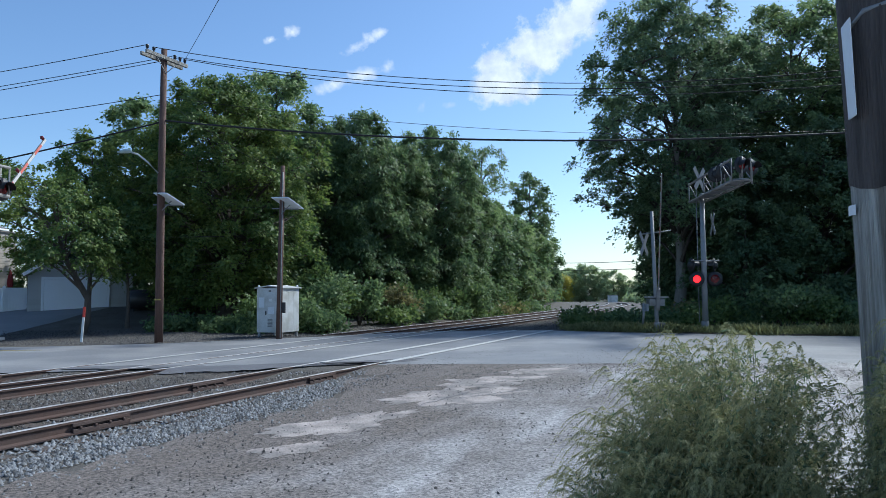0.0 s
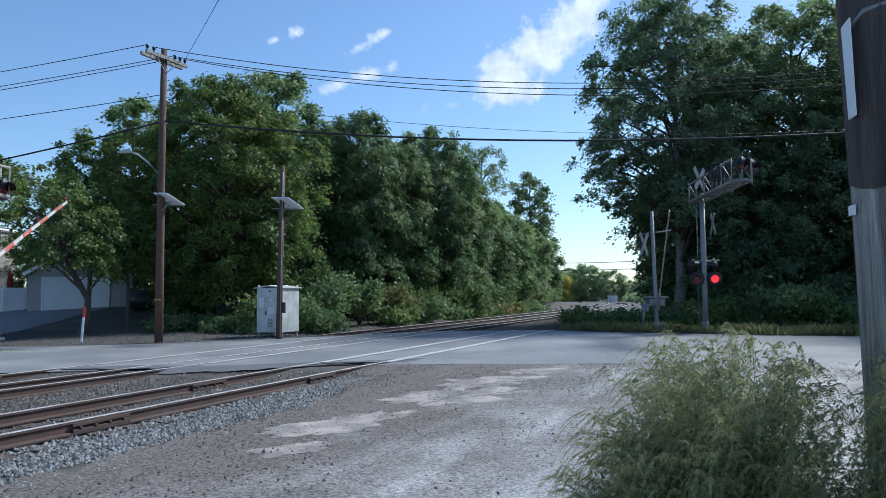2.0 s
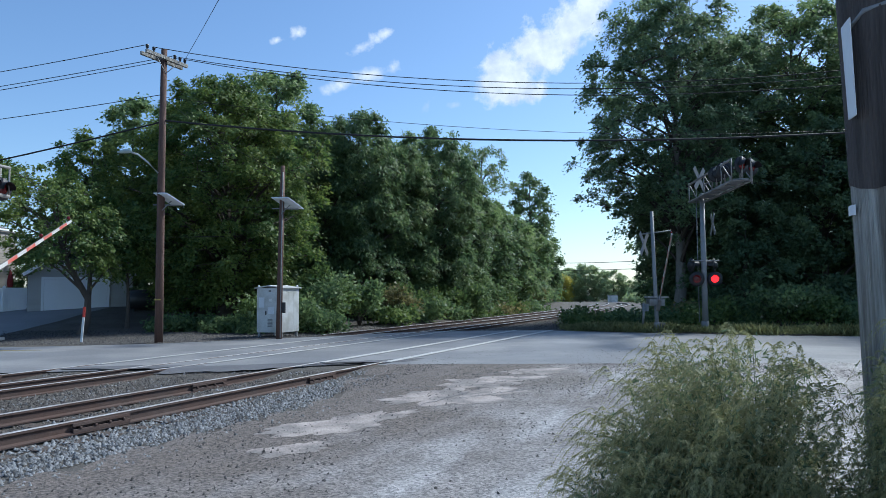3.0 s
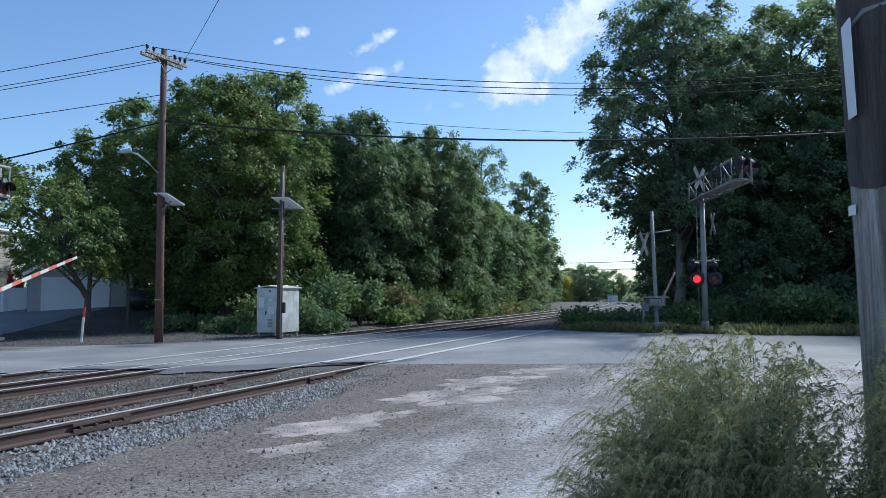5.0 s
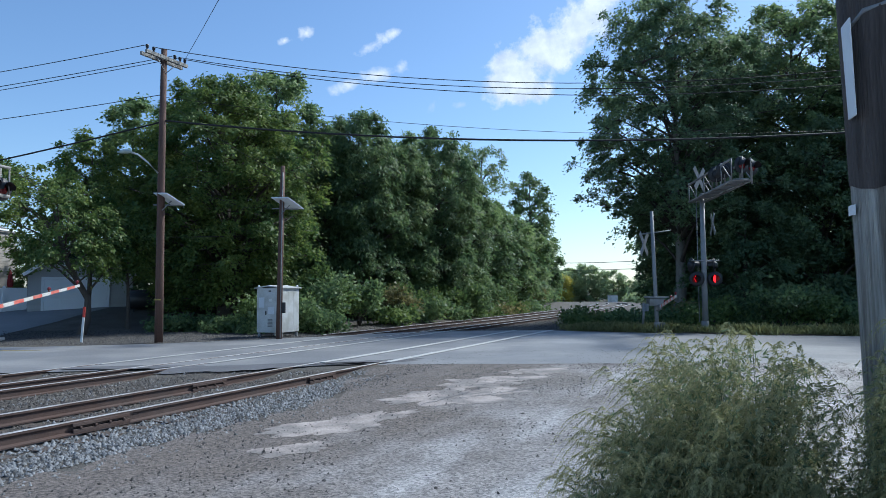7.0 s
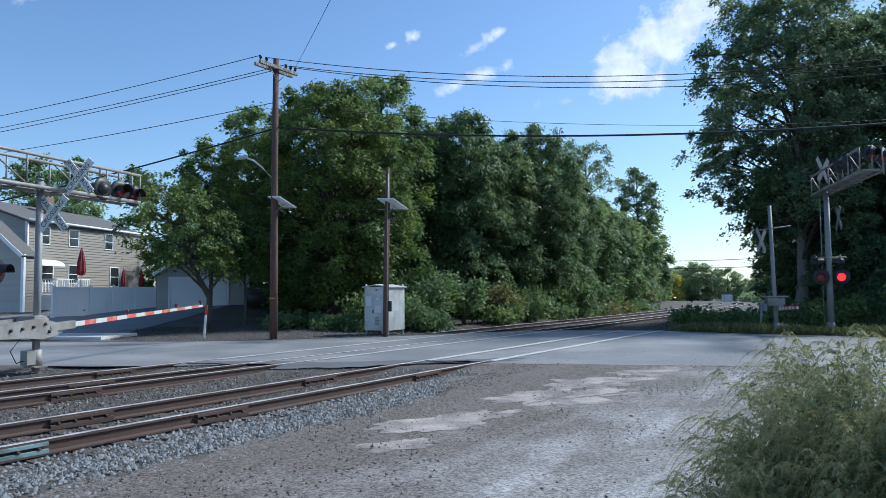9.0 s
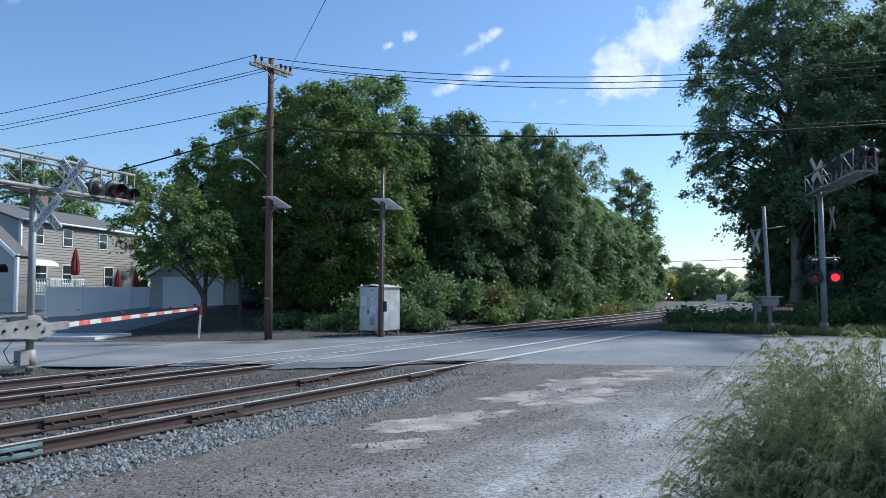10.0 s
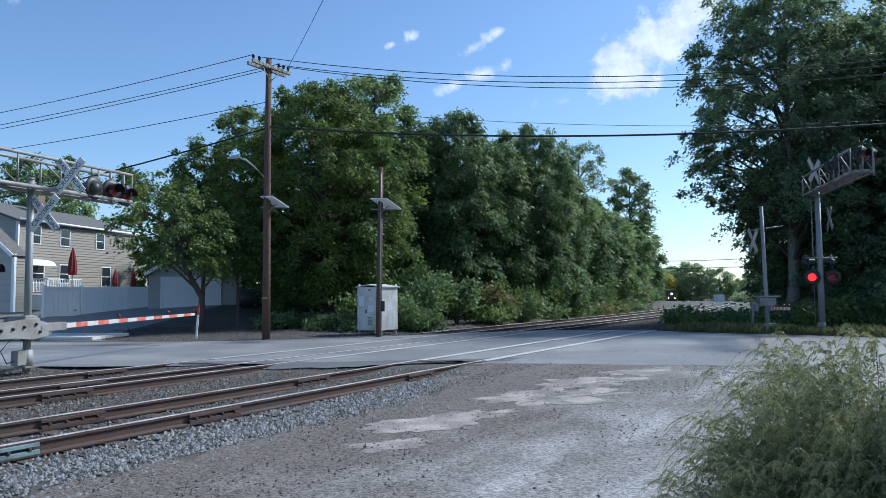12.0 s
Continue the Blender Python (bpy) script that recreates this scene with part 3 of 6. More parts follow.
def tree(x, y, h, r, zb, mat, label, seed, leaf=0.18, spray=0.55, cover=1.6, fill=1.7, lean=(0, 0), trunk=0.2, shape="round", group="woodland trees", name="tree", width=0.8, droop=0.35, bent=0.0, bark=None):
    """A trunk with limbs that reach to an uneven crown outline; the limbs carry flat sprays of leaves."""
    rng = np.random.default_rng(seed)
    z0 = float(ground_z(x, y))
    t = thing(name, pose(x, y, z0), label, "tree", group)
    pf, pr = PROFILES[shape]
    spray, leaf, cover, fill = spray * 0.72, leaf * 0.87, cover * 1.25, fill * 0.95
    area = 2 * np.pi * r * (h - zb) * 0.8
    ns = int(cover * area / (np.pi * spray * spray))
    nl = max(26, ns // 11)
    grid = np.linspace(0, 1, 60)
    cdf = np.cumsum(np.interp(grid, pf, pr) + 0.15)
    f = np.interp((np.arange(nl) + rng.random(nl)) / nl * cdf[-1], cdf, grid)
    az = np.arange(nl) * 2.39996 + rng.normal(0, 0.25, nl)
    rad = r * np.interp(f, pf, pr) * rng.uniform(0.74, 1.0, nl) * (1 + 0.16 * np.sin(3 * az + seed) * np.cos(7 * f + seed))
    out = np.stack([np.cos(az), np.sin(az), np.zeros(nl)], -1)
    ln = np.array([lean[0], lean[1], 0.0])
    E = ln * f[:, None] + out * rad[:, None] + np.array([0, 0, 1.0]) * (zb + (h - zb) * f)[:, None]
    # trunk, crooked where it is bent
    ht = zb + (h - zb) * 0.86
    ss = np.linspace(0, 1, 9)
    wob = np.stack([0.10 * np.sin(3.1 * ss + seed) + bent * np.sin(2.6 * np.pi * ss) * (1 - ss), 0.09 * np.cos(2.4 * ss + seed), 0 * ss], -1)
    wob = wob - wob[0]
    tp = ln * (np.maximum(ss * ht - zb * 0.6, 0) / (h - zb * 0.6))[:, None] + wob + np.array([0, 0, 1.0]) * (-0.15 + (ht + 0.15) * ss)[:, None]
    tr = trunk * np.interp(ss, [0, 0.06, 0.5, 1], [1.35, 1.0, 0.62, 0.12])
    branch_mesh("trunk", tp[None], tr[None], bark or BARK, t, 10)
    zs = np.clip(E[:, 2] - rad * rng.uniform(0.35, 0.8, nl), zb * 0.6, ht * 0.97)
    S = np.stack([np.interp(zs, tp[:, 2], tp[:, k]) for k in range(3)], -1)
    L = np.linalg.norm(E - S, axis=1)[:, None]
    up = np.array([0, 0, 1.0])
    P = np.stack([S, S + (E - S) * 0.35 + up * L * 0.10, S + (E - S) * 0.7 + up * L * 0.11, E], 1)
    r0 = trunk * np.clip(L[:, 0] / r * 0.42, 0.1, 0.5) * (1 - 0.55 * f)
    tagged(branch_mesh("bough", P, r0[:, None] * np.array([1, 0.65, 0.38, 0.12]), BARK, t, 6), kind="stuff")
    # sprays along the outer half of each limb
    m = max(1, int(round(ns / nl)))
    own = np.repeat(np.arange(nl), m)
    s = 1 - 0.62 * rng.random(nl * m) ** 1.25
    s[::m] = 1.0
    k0 = np.minimum((s * 3).astype(int), 2)
    w = (s * 3 - k0)[:, None]
    base = P[own, k0] * (1 - w) + P[own, k0 + 1] * w
    o = out[own]
    side = np.stack([-o[:, 1], o[:, 0], 0 * s], -1)
    off = (side * rng.normal(0, 1, (nl * m, 1)) + o * rng.uniform(-0.1, 0.5, (nl * m, 1)) + up * rng.normal(0.1, 0.35, (nl * m, 1))) * (0.2 * rad[own] + 0.25)[:, None]
    off[::m] *= 0.2
    C = base + off
    C[:, 2] = np.maximum(C[:, 2], 0.25)
    tw = np.stack([base, C], 1)
    tagged(branch_mesh("twig", tw, np.tile(np.array([0.02, 0.006]) * (0.6 + trunk * 2), (len(C), 1)), BARK, t, 3), kind="stuff")
    k = max(8, int(fill * np.pi * spray * spray / (0.5 * width * leaf * leaf)))
    size = spray * rng.uniform(0.6, 1.25, len(C))
    N = unit(up + o * 0.45 + rng.normal(0, 0.3, C.shape))
    own = np.repeat(np.arange(len(C)), k)
    d = rng.normal(size=(len(own), 3))
    n_ = N[own]
    d = d - n_ * np.sum(d * n_, 1)[:, None]
    d = d * 0.62
    sag = -0.16 * np.sum(d * d, 1)[:, None] * up
    pos = C[own] + (d + sag + n_ * rng.normal(0, 0.32, (len(own), 1))) * size[own][:, None]
    pos[:, 2] = np.maximum(pos[:, 2], 0.06)
    way = d * 0.9 + o[own] * 0.4 - up * droop + rng.normal(0, 0.4, d.shape)
    leaves("crown", pos, way, leaf * rng.uniform(0.65, 1.3, len(own)), mat, t, width, rng, "", True, n_ + rng.normal(0, 0.5, d.shape))
    return t


def shrub(x, y, h, r, mat, label, seed, leaf=0.16, n=1800, group="undergrowth", name="shrub"):
    rng = np.random.default_rng(seed)
    z0 = float(ground_z(x, y))
    t = thing(name, pose(x, y, z0), label, "shrub", group)
    k = 9
    bl = [(rng.normal() * r * 0.4, rng.normal() * r * 0.4, h * rng.uniform(0.25, 0.8), r * rng.uniform(0.3, 0.55), h * rng.uniform(0.2, 0.34)) for _ in range(k)]
    c, d = crown_points(rng, bl, n / 12 / k / (0.18 * r * r), r)
    lc, ld = np.repeat(c, 12, 0), np.repeat(d, 12, 0)
    lc = lc + rng.normal(size=lc.shape) * leaf * 1.1
    lc[:, 2] = np.maximum(lc[:, 2], 0.02)
    leaves("foliage", lc, ld + rng.normal(size=lc.shape) * 0.6 + np.array([0, 0, -0.2]), leaf * rng.uniform(0.6, 1.3, len(lc)), mat, t, 0.8, rng, "", True)
    bm = bmesh.new()
    for b in bl:
        tube(bm, [(0, 0, -0.1), (b[0] * 0.4, b[1] * 0.4, b[2] * 0.55), b[:3]], [0.03, 0.02, 0.008], 5)
    part("stem", bm, BARK, t)
    return t


def build_woods():
    W = "tall leafy green tree in the woodland beside the railway"
    R = dict(group="roadside trees")
    tree(-15.1, 29.6, 7.0, 2.8, 2.75, MAPLE, "small leaning maple tree with a crooked dark trunk", 11, 0.16, 0.5, 1.1, 1.4, lean=(-2.0, -0.3), trunk=0.16, bent=0.38, **R)
    tree(-16.9, 33.8, 8.9, 1.9, 3.6, MAPLE, "slender green maple tree beside the garage", 12, 0.17, 0.5, 1.5, trunk=0.12, **R)
    tree(-14.2, 32.0, 5.0, 1.1, 2.3, MAPLE, "young thin maple tree beside the garage", 120, 0.16, 0.45, 1.2, trunk=0.09, **R)
    tree(-17.4, 40.0, 12.0, 2.1, 3.0, LOCUST, "slender light green tree behind the garage", 121, 0.2, 0.55, 1.3, trunk=0.16, shape="tall", **R)
    tree(-11.2, 36.5, 12.3, 5.0, 0.9, MAPLE, "broad full maple tree with yellowish outer leaves", 13, 0.17, 0.6, 1.9, 1.8, trunk=0.36, **R)
    tree(-9.9, 42.8, 15.0, 2.9, 5.0, LOCUST, W, 14, 0.22, 0.6, 1.3, trunk=0.26)
    F = dict(width=0.5, droop=0.7)
    tree(-7.0, 43.0, 11.6, 2.6, 0.8, OAK, W, 150, 0.24, 0.6, 1.7, trunk=0.22, shape="tall", **F)
    tree(-5.0, 43.5, 12.9, 2.7, 0.8, OAK, W, 15, 0.24, 0.6, 1.7, trunk=0.24, shape="tall", **F)
    tree(-2.8, 46.0, 12.0, 2.5, 0.8, LOCUST, W, 16, 0.25, 0.6, 1.6, trunk=0.22, shape="tall", **F)
    tree(-0.4, 48.5, 12.9, 2.8, 0.8, OAK, W, 17, 0.26, 0.65, 1.6, trunk=0.24, shape="tall", **F)
    tree(1.3, 53.0, 12.2, 2.5, 0.8, OAK, W, 170, 0.27, 0.65, 1.6, trunk=0.22, shape="tall", **F)
    tree(2.5, 58.0, 13.9, 2.5, 4.5, LOCUST, "airy light green locust tree in the woodland", 18, 0.24, 0.6, 0.62, 1.1, lean=(0.7, 0), trunk=0.2, shape="vase", **F)
    tree(3.6, 60.0, 9.6, 2.6, 0.6, OAK, W, 19, 0.28, 0.65, 1.6, trunk=0.2, shape="tall")
    tree(6.2, 66.0, 9.2, 2.9, 0.6, LOCUST, W, 20, 0.28, 0.7, 1.5, trunk=0.2)
    tree(10.1, 80.0, 14.8, 2.6, 6.5, OAK, "tall narrow tree standing above the woodland edge", 21, 0.3, 0.8, 1.0, trunk=0.24, shape="round")
    tree(8.8, 76.0, 8.6, 2.8, 0.6, LOCUST, W, 210, 0.3, 0.75, 1.5, trunk=0.2)
    tree(12.2, 90.0, 10.2, 2.8, 0.6, OAK, W, 22, 0.34, 0.85, 1.5, trunk=0.24, shape="tall")
    tree(13.4, 98.0, 8.6, 2.5, 0.6, LOCUST, W, 23, 0.36, 0.9, 1.3, trunk=0.22)
    tree(-10.4, 47.5, 12.0, 4.6, 0.5, OAK, W, 24, 0.34, 0.9, 1.5, trunk=0.26)
    tree(-4.5, 52, 11.4, 4.6, 0.5, OAK, W, 25, 0.36, 0.9, 1.5, trunk=0.26)
    tree(-16.0, 47, 9.6, 4.6, 0.5, OAK, W, 26, 0.36, 0.9, 1.4, trunk=0.26)
    for k in range(11):
        x, y = -16.5 + 1.75 * k, 40.5 + (0.9 * k if k > 4 else 0.4 * (k % 2))
        tree(x, y, 4.6 + (k * 37 % 5) * 0.4, 1.9, 0.1, OAK, "young dark tree in the woodland shade", 400 + k, 0.24, 0.6, 1.3, trunk=0.08)
    G = "tall dark green tree in the grove beyond the road"
    Q = dict(group="grove trees")
    for k in range(9):
        tree(15.5 + 2.0 * k, 43.5 - 0.5 * k, 4.6 + (k * 29 % 4) * 0.5, 2.0, 0.1, RIGHT_LEAF, "young dark tree in the grove's shade", 430 + k, 0.26, 0.6, 1.3, trunk=0.08, **Q)
    tree(12.9, 39.0, 18.2, 5.1, 5.2, RIGHT_LEAF, G, 31, 0.19, 0.62, 1.35, 1.6, trunk=0.3, bent=0.2, bark=PALE_BARK, **Q)
    tree(17.2, 42.5, 17.6, 3.6, 3.0, RIGHT_LEAF, G, 320, 0.21, 0.65, 1.3, trunk=0.3, shape="tall", **Q)
    tree(20.6, 41.0, 19.0, 4.4, 2.0, LOCUST, G, 32, 0.2, 0.65, 1.35, trunk=0.34, **Q)
    tree(26.2, 41.0, 19.2, 4.8, 1.5, RIGHT_LEAF, G, 33, 0.22, 0.7, 1.4, trunk=0.34, **Q)
    tree(15.6, 45, 10.5, 3.4, 0.6, RIGHT_LEAF, G, 34, 0.24, 0.7, 1.5, trunk=0.24, **Q)
    tree(20.5, 38.0, 11.0, 3.8, 0.6, RIGHT_LEAF, G, 350, 0.2, 0.65, 1.5, trunk=0.24, **Q)
    tree(25.0, 36.5, 11.5, 4.0, 0.6, RIGHT_LEAF, G, 35, 0.21, 0.65, 1.5, trunk=0.26, **Q)
    tree(15.8, 37.2, 6.6, 2.6, 0.4, RIGHT_LEAF, G, 36, 0.19, 0.6, 1.5, trunk=0.14, **Q)
    tree(17.2, 52.0, 10.6, 3.0, 0.4, OAK, G, 37, 0.28, 0.7, 1.4, trunk=0.22, **Q)
    tree(29.5, 33.0, 18.0, 5.0, 1.5, RIGHT_LEAF, G, 38, 0.3, 0.8, 1.4, trunk=0.34, **Q)
    # distant trees closing the railway's curve, green ones paled for haze, and one behind the house
    for k, (x, y, h, r, mt) in enumerate(((36, 272, 11.0, 6, HAZE_LEAF), (44, 276, 12.5, 6, HAZE_LEAF), (54, 268, 14.0, 7, HAZE_LEAF), (63, 262, 11.0, 6, HAZE_LEAF), (72, 258, 9.0, 6, HAZE_LEAF), (44.5, 262, 10.0, 3.2, YELLOW_LEAF), (27, 280, 12, 7, HAZE_LEAF), (50, 290, 13, 8, HAZE_LEAF), (82, 262, 12, 8, HAZE_LEAF))):
        tree(x, y, h, r, 0.2, mt, "green tree far along the railway, coloured pale for haze" if mt is HAZE_LEAF else "yellowing tree far along the railway", 50 + k, 0.6, 1.3, 2.2, trunk=0.3, group="distant trees")
    tree(-45.5, 60, 13.4, 5.0, 4.0, LOCUST, "leafy green tree rising behind the house", 61, 0.3, 0.8, 1.2, trunk=0.3, group="garden trees")
    tree(-38.0, 58, 5.6, 3.0, 0.8, SHRUB, "rounded garden tree behind the fence", 62, 0.3, 0.6, 1.4, trunk=0.14, group="garden trees")
    tree(-27.0, 48.5, 4.2, 2.2, 0.5, SHRUB, "rounded garden tree behind the fence", 63, 0.22, 0.5, 1.4, trunk=0.12, group="garden trees")
    U = "bushy green undergrowth along the woodland edge"
    rng = np.random.default_rng(77)
    for k in range(44):
        y = 31.2 + k * 1.35 + rng.uniform(-0.4, 0.4)
        c = -18.2 - rng.uniform(0, 2.4) - (2.2 if y > 55 else 0) - 0.06 * max(y - 60, 0)
        x = (c + 0.4147 * min(y, 42)) / 0.91 + bend(y)
        m = (SHRUB if k % 2 else OAK) if rng.random() < 0.75 else (DRY if rng.random() < 0.5 else LOCUST)
        h = rng.uniform(1.0, 2.2) + (1.3 if k in (2, 3, 4) else 0)
        shrub(x, y, h, rng.uniform(1.2, 1.9), m, U if m is not DRY else "tawny dry weeds along the woodland edge", 100 + k, 0.17 + 0.002 * k, 2300)
    for k in range(8):
        shrub(-11.8 + k * 0.95, 31.0 + rng.uniform(0, 1.6), rng.uniform(0.4, 1.0), rng.uniform(0.8, 1.2), OAK, "dark low shrub under the trees", 160 + k, 0.15, 1500)
    for k in range(15):
        x = 7.2 + k * 1.5
        shrub(x, max(30.2, far_edge(x) + 3.6) + rng.uniform(0, 1.2) + (2.5 if k < 2 else 0), rng.uniform(0.5, 1.2) if k < 5 else rng.uniform(0.9, 2.1), rng.uniform(1.2, 1.8), OAK if k % 3 else SHRUB, "dark low shrub at the foot of the grove", 180 + k, 0.17, 2000)
    for k in range(9):
        shrub(14.0 + k * 1.3, 40 + k * 3.2, rng.uniform(1.0, 1.8), 1.6, OAK, "dark low shrub at the foot of the grove", 200 + k, 0.2, 2000)
    for k in range(16):
        y = 34 + 2.1 * k
        x = (-5.4 + rng.uniform(0, 2.5) + 0.4147 * min(y, 42)) / 0.91 + bend(y)
        shrub(x, y, rng.uniform(0.5, 0.9), rng.uniform(1.0, 1.5), SHRUB if k % 3 else DRY, "low green scrub beside the railway bank", 230 + k, 0.17, 1500)
    # beyond y 130 the scrub takes the leaf colour paled for haze
    for k in range(26):
        y = 74 + 6.6 * (k // 2) + rng.uniform(-2, 2)
        c = (-5.5 + rng.uniform(0, 4)) if k % 2 else (-24.8 - rng.uniform(0, 3))
        x = (c + 0.4147 * 42) / 0.91 + bend(y)
        shrub(x, y, rng.uniform(0.8, 1.6), rng.uniform(2.0, 3.0), HAZE_LEAF if y > 130 else SHRUB, "low green scrub beside the distant track", 260 + k, 0.4, 900)
    # creeping growth at the foot of the woods along the bend
    for k in range(14):
        y = 46 + 1.5 * k + rng.uniform(-0.5, 0.5)
        c = -18.4 - rng.uniform(0, 3.2)
        shrub((c + 0.4147 * 42) / 0.91 + bend(y), y, rng.uniform(0.35, 0.6), rng.uniform(1.8, 2.6), (SHRUB, OAK, DRY, SHRUB)[k % 4], "low creeping vines beside the bend of the track", 520 + k, 0.22, 800)
    # grass on the verge past the road
    n = 16000
    x = 5.6 + 22 * rng.random(n) ** 1.5
    y = far_edge(x) + 0.12 + rng.gamma(1.6, 0.7, n)
    z = ground_z(x, y)
    hgt = rng.uniform(0.15, 0.55, n)
    d = np.stack([rng.normal(0, 0.6, n), rng.normal(0, 0.5, n), np.ones(n)], -1)
    g = leaves("verge_grass", np.stack([x, y, z + hgt * 0.42], -1), d, hgt * np.where(noise_field(x, y, 0.7) > 0.5, 1.0, 0.6), GRASS, None, 0.05, rng)
    tagged(g, "long yellowish green grass on the roadside verge", "grass", kind="stuff")


# ---- poles and cables ----
POLE_A = (-10.16, 25.45)


def solar_panel(parent, z):
    """A panel on a bracket, tilted away to the light side."""
    u, v = Vector((0.91, -1.06, -0.16)).normalized(), Vector((0.47, 0.46, -0.36)).normalized()
    m = Matrix((u, v, u.cross(v))).transposed().to_4x4()
    m.translation = (0.30, -0.02, z)
    part("bracket", tube(bmesh.new(), [(-0.3, 0.05, z - 0.2), (0.75, -0.05, z - 0.24)], 0.022, 6), STEEL, parent, "galvanised bracket")
    p = part("solar_panel", box(1.35, 0.76, 0.045, Matrix(), 0.008), [PANEL_BACK], parent, "tilted solar panel with pale back")
    p.matrix_local = m
    part("cell_sheet", box(1.27, 0.68, 0.006, pose(0, 0, 0.027)), SOLAR, p, "dark blue solar cells")
    part("strut", tube(bmesh.new(), [(0.08, -0.1, z - 0.42), (0.4, -0.05, z - 0.08)], 0.018, 6), STEEL, parent)


def build_utility_pole():
    p = thing("utility_pole", pose(*POLE_A, 0.0), "tall brown wooden utility pole with crossarms and lamp", "utility pole")
    part("pole", tube(bmesh.new(), [(0, 0, -0.3), (0.0, 0, 3), (0.0, 0, 6.5), (0.03, 0, 10.62)], [0.148, 0.14, 0.125, 0.105], 14), POLE_WOOD, p, smooth=True)
    for dz, dy in ((0.0, -0.15), (-0.02, 0.15)):
        part("crossarm", box(1.95, 0.1, 0.125, pose(0.05 - 0.84 * dy, 0.54 * dy, 10.25 + dz, 0, 0, 66), 0.01), GREY_WOOD, p, "weathered grey crossarm")
    for k, s in enumerate((-0.9, -0.6, 0.4, 0.65, 0.9)):
        ins = part("insulator", lathe([(0.0, 0), (0.03, 0), (0.03, 0.06), (0.055, 0.08), (0.05, 0.12), (0.06, 0.14), (0.05, 0.19), (0.0, 0.2)], 10), BLACK, p, "dark insulator")
        ins.matrix_local = pose(0.15, -0.08, 10.25, 0, 0, 66) @ pose(s, 0, 0.06)
    for s in (-0.5, 0.5):
        part("brace", tube(bmesh.new(), [tuple(pose(0.18, -0.1, 10.25, 0, 0, 66) @ Vector((s, 0, -0.05))), (0.14, -0.1, 9.7)], 0.016, 5), STEEL, p)
    # street lamp on its arm
    part("lamp_arm", tube(bmesh.new(), [(-0.08, -0.1, 6.05), (-0.4, -0.22, 6.42), (-0.7, -0.36, 6.68), (-0.9, -0.44, 6.74)], 0.034, 8), SILVER, p, "bent steel lamp arm", True)
    bm = lathe([(0.0, -0.30), (0.06, -0.29), (0.10, -0.1), (0.13, 0.12), (0.09, 0.28), (0.0, 0.32)], 14)
    bmesh.ops.transform(bm, matrix=pose(-1.12, -0.52, 6.76, 90, 0, 66) @ Matrix.Diagonal((1, 0.6, 1, 1)), verts=bm.verts[:])
    part("lamp_head", bm, LAMP_GREEN, p, "pale green lamp head")
    solar_panel(p, 5.12)
    part("number_plate", box(0.22, 0.01, 0.05, pose(0.0, -0.165, 1.5)), PAINT_Y, p, "small yellow tag")
    q = thing("signal_pole", pose(-6.2, 26.85, 0.0), "thin brown wooden pole with a solar panel", "pole")
    part("pole", tube(bmesh.new(), [(0, 0, -0.3), (0.05, 0, 3), (0.12, 0, 6.55)], [0.115, 0.105, 0.085], 12), POLE_WOOD, q, smooth=True)
    solar_panel(q, 5.12)
    part("conduit", tube(bmesh.new(), [(0.08, -0.1, 0), (0.1, -0.1, 3.0), (0.14, -0.08, 6.3)], 0.02, 6), STEEL, q)
    part("meter_box", box(0.2, 0.16, 0.4, pose(0.14, 0.02, 1.15), 0.02), BLACK, q, "dark meter box")


def cable(a, b, sag, r, label="thin black overhead cable"):
    a, b = Vector(a), Vector(b)
    pts = [a.lerp(b, k / 20) - Vector((0, 0, 4 * sag * (k / 20) * (1 - k / 20))) for k in range(21)]
    ob = part("overhead_cable", tube(bmesh.new(), pts, r, 5, False), WIRE)
    return tagged(ob, label, "cable", "overhead cables")


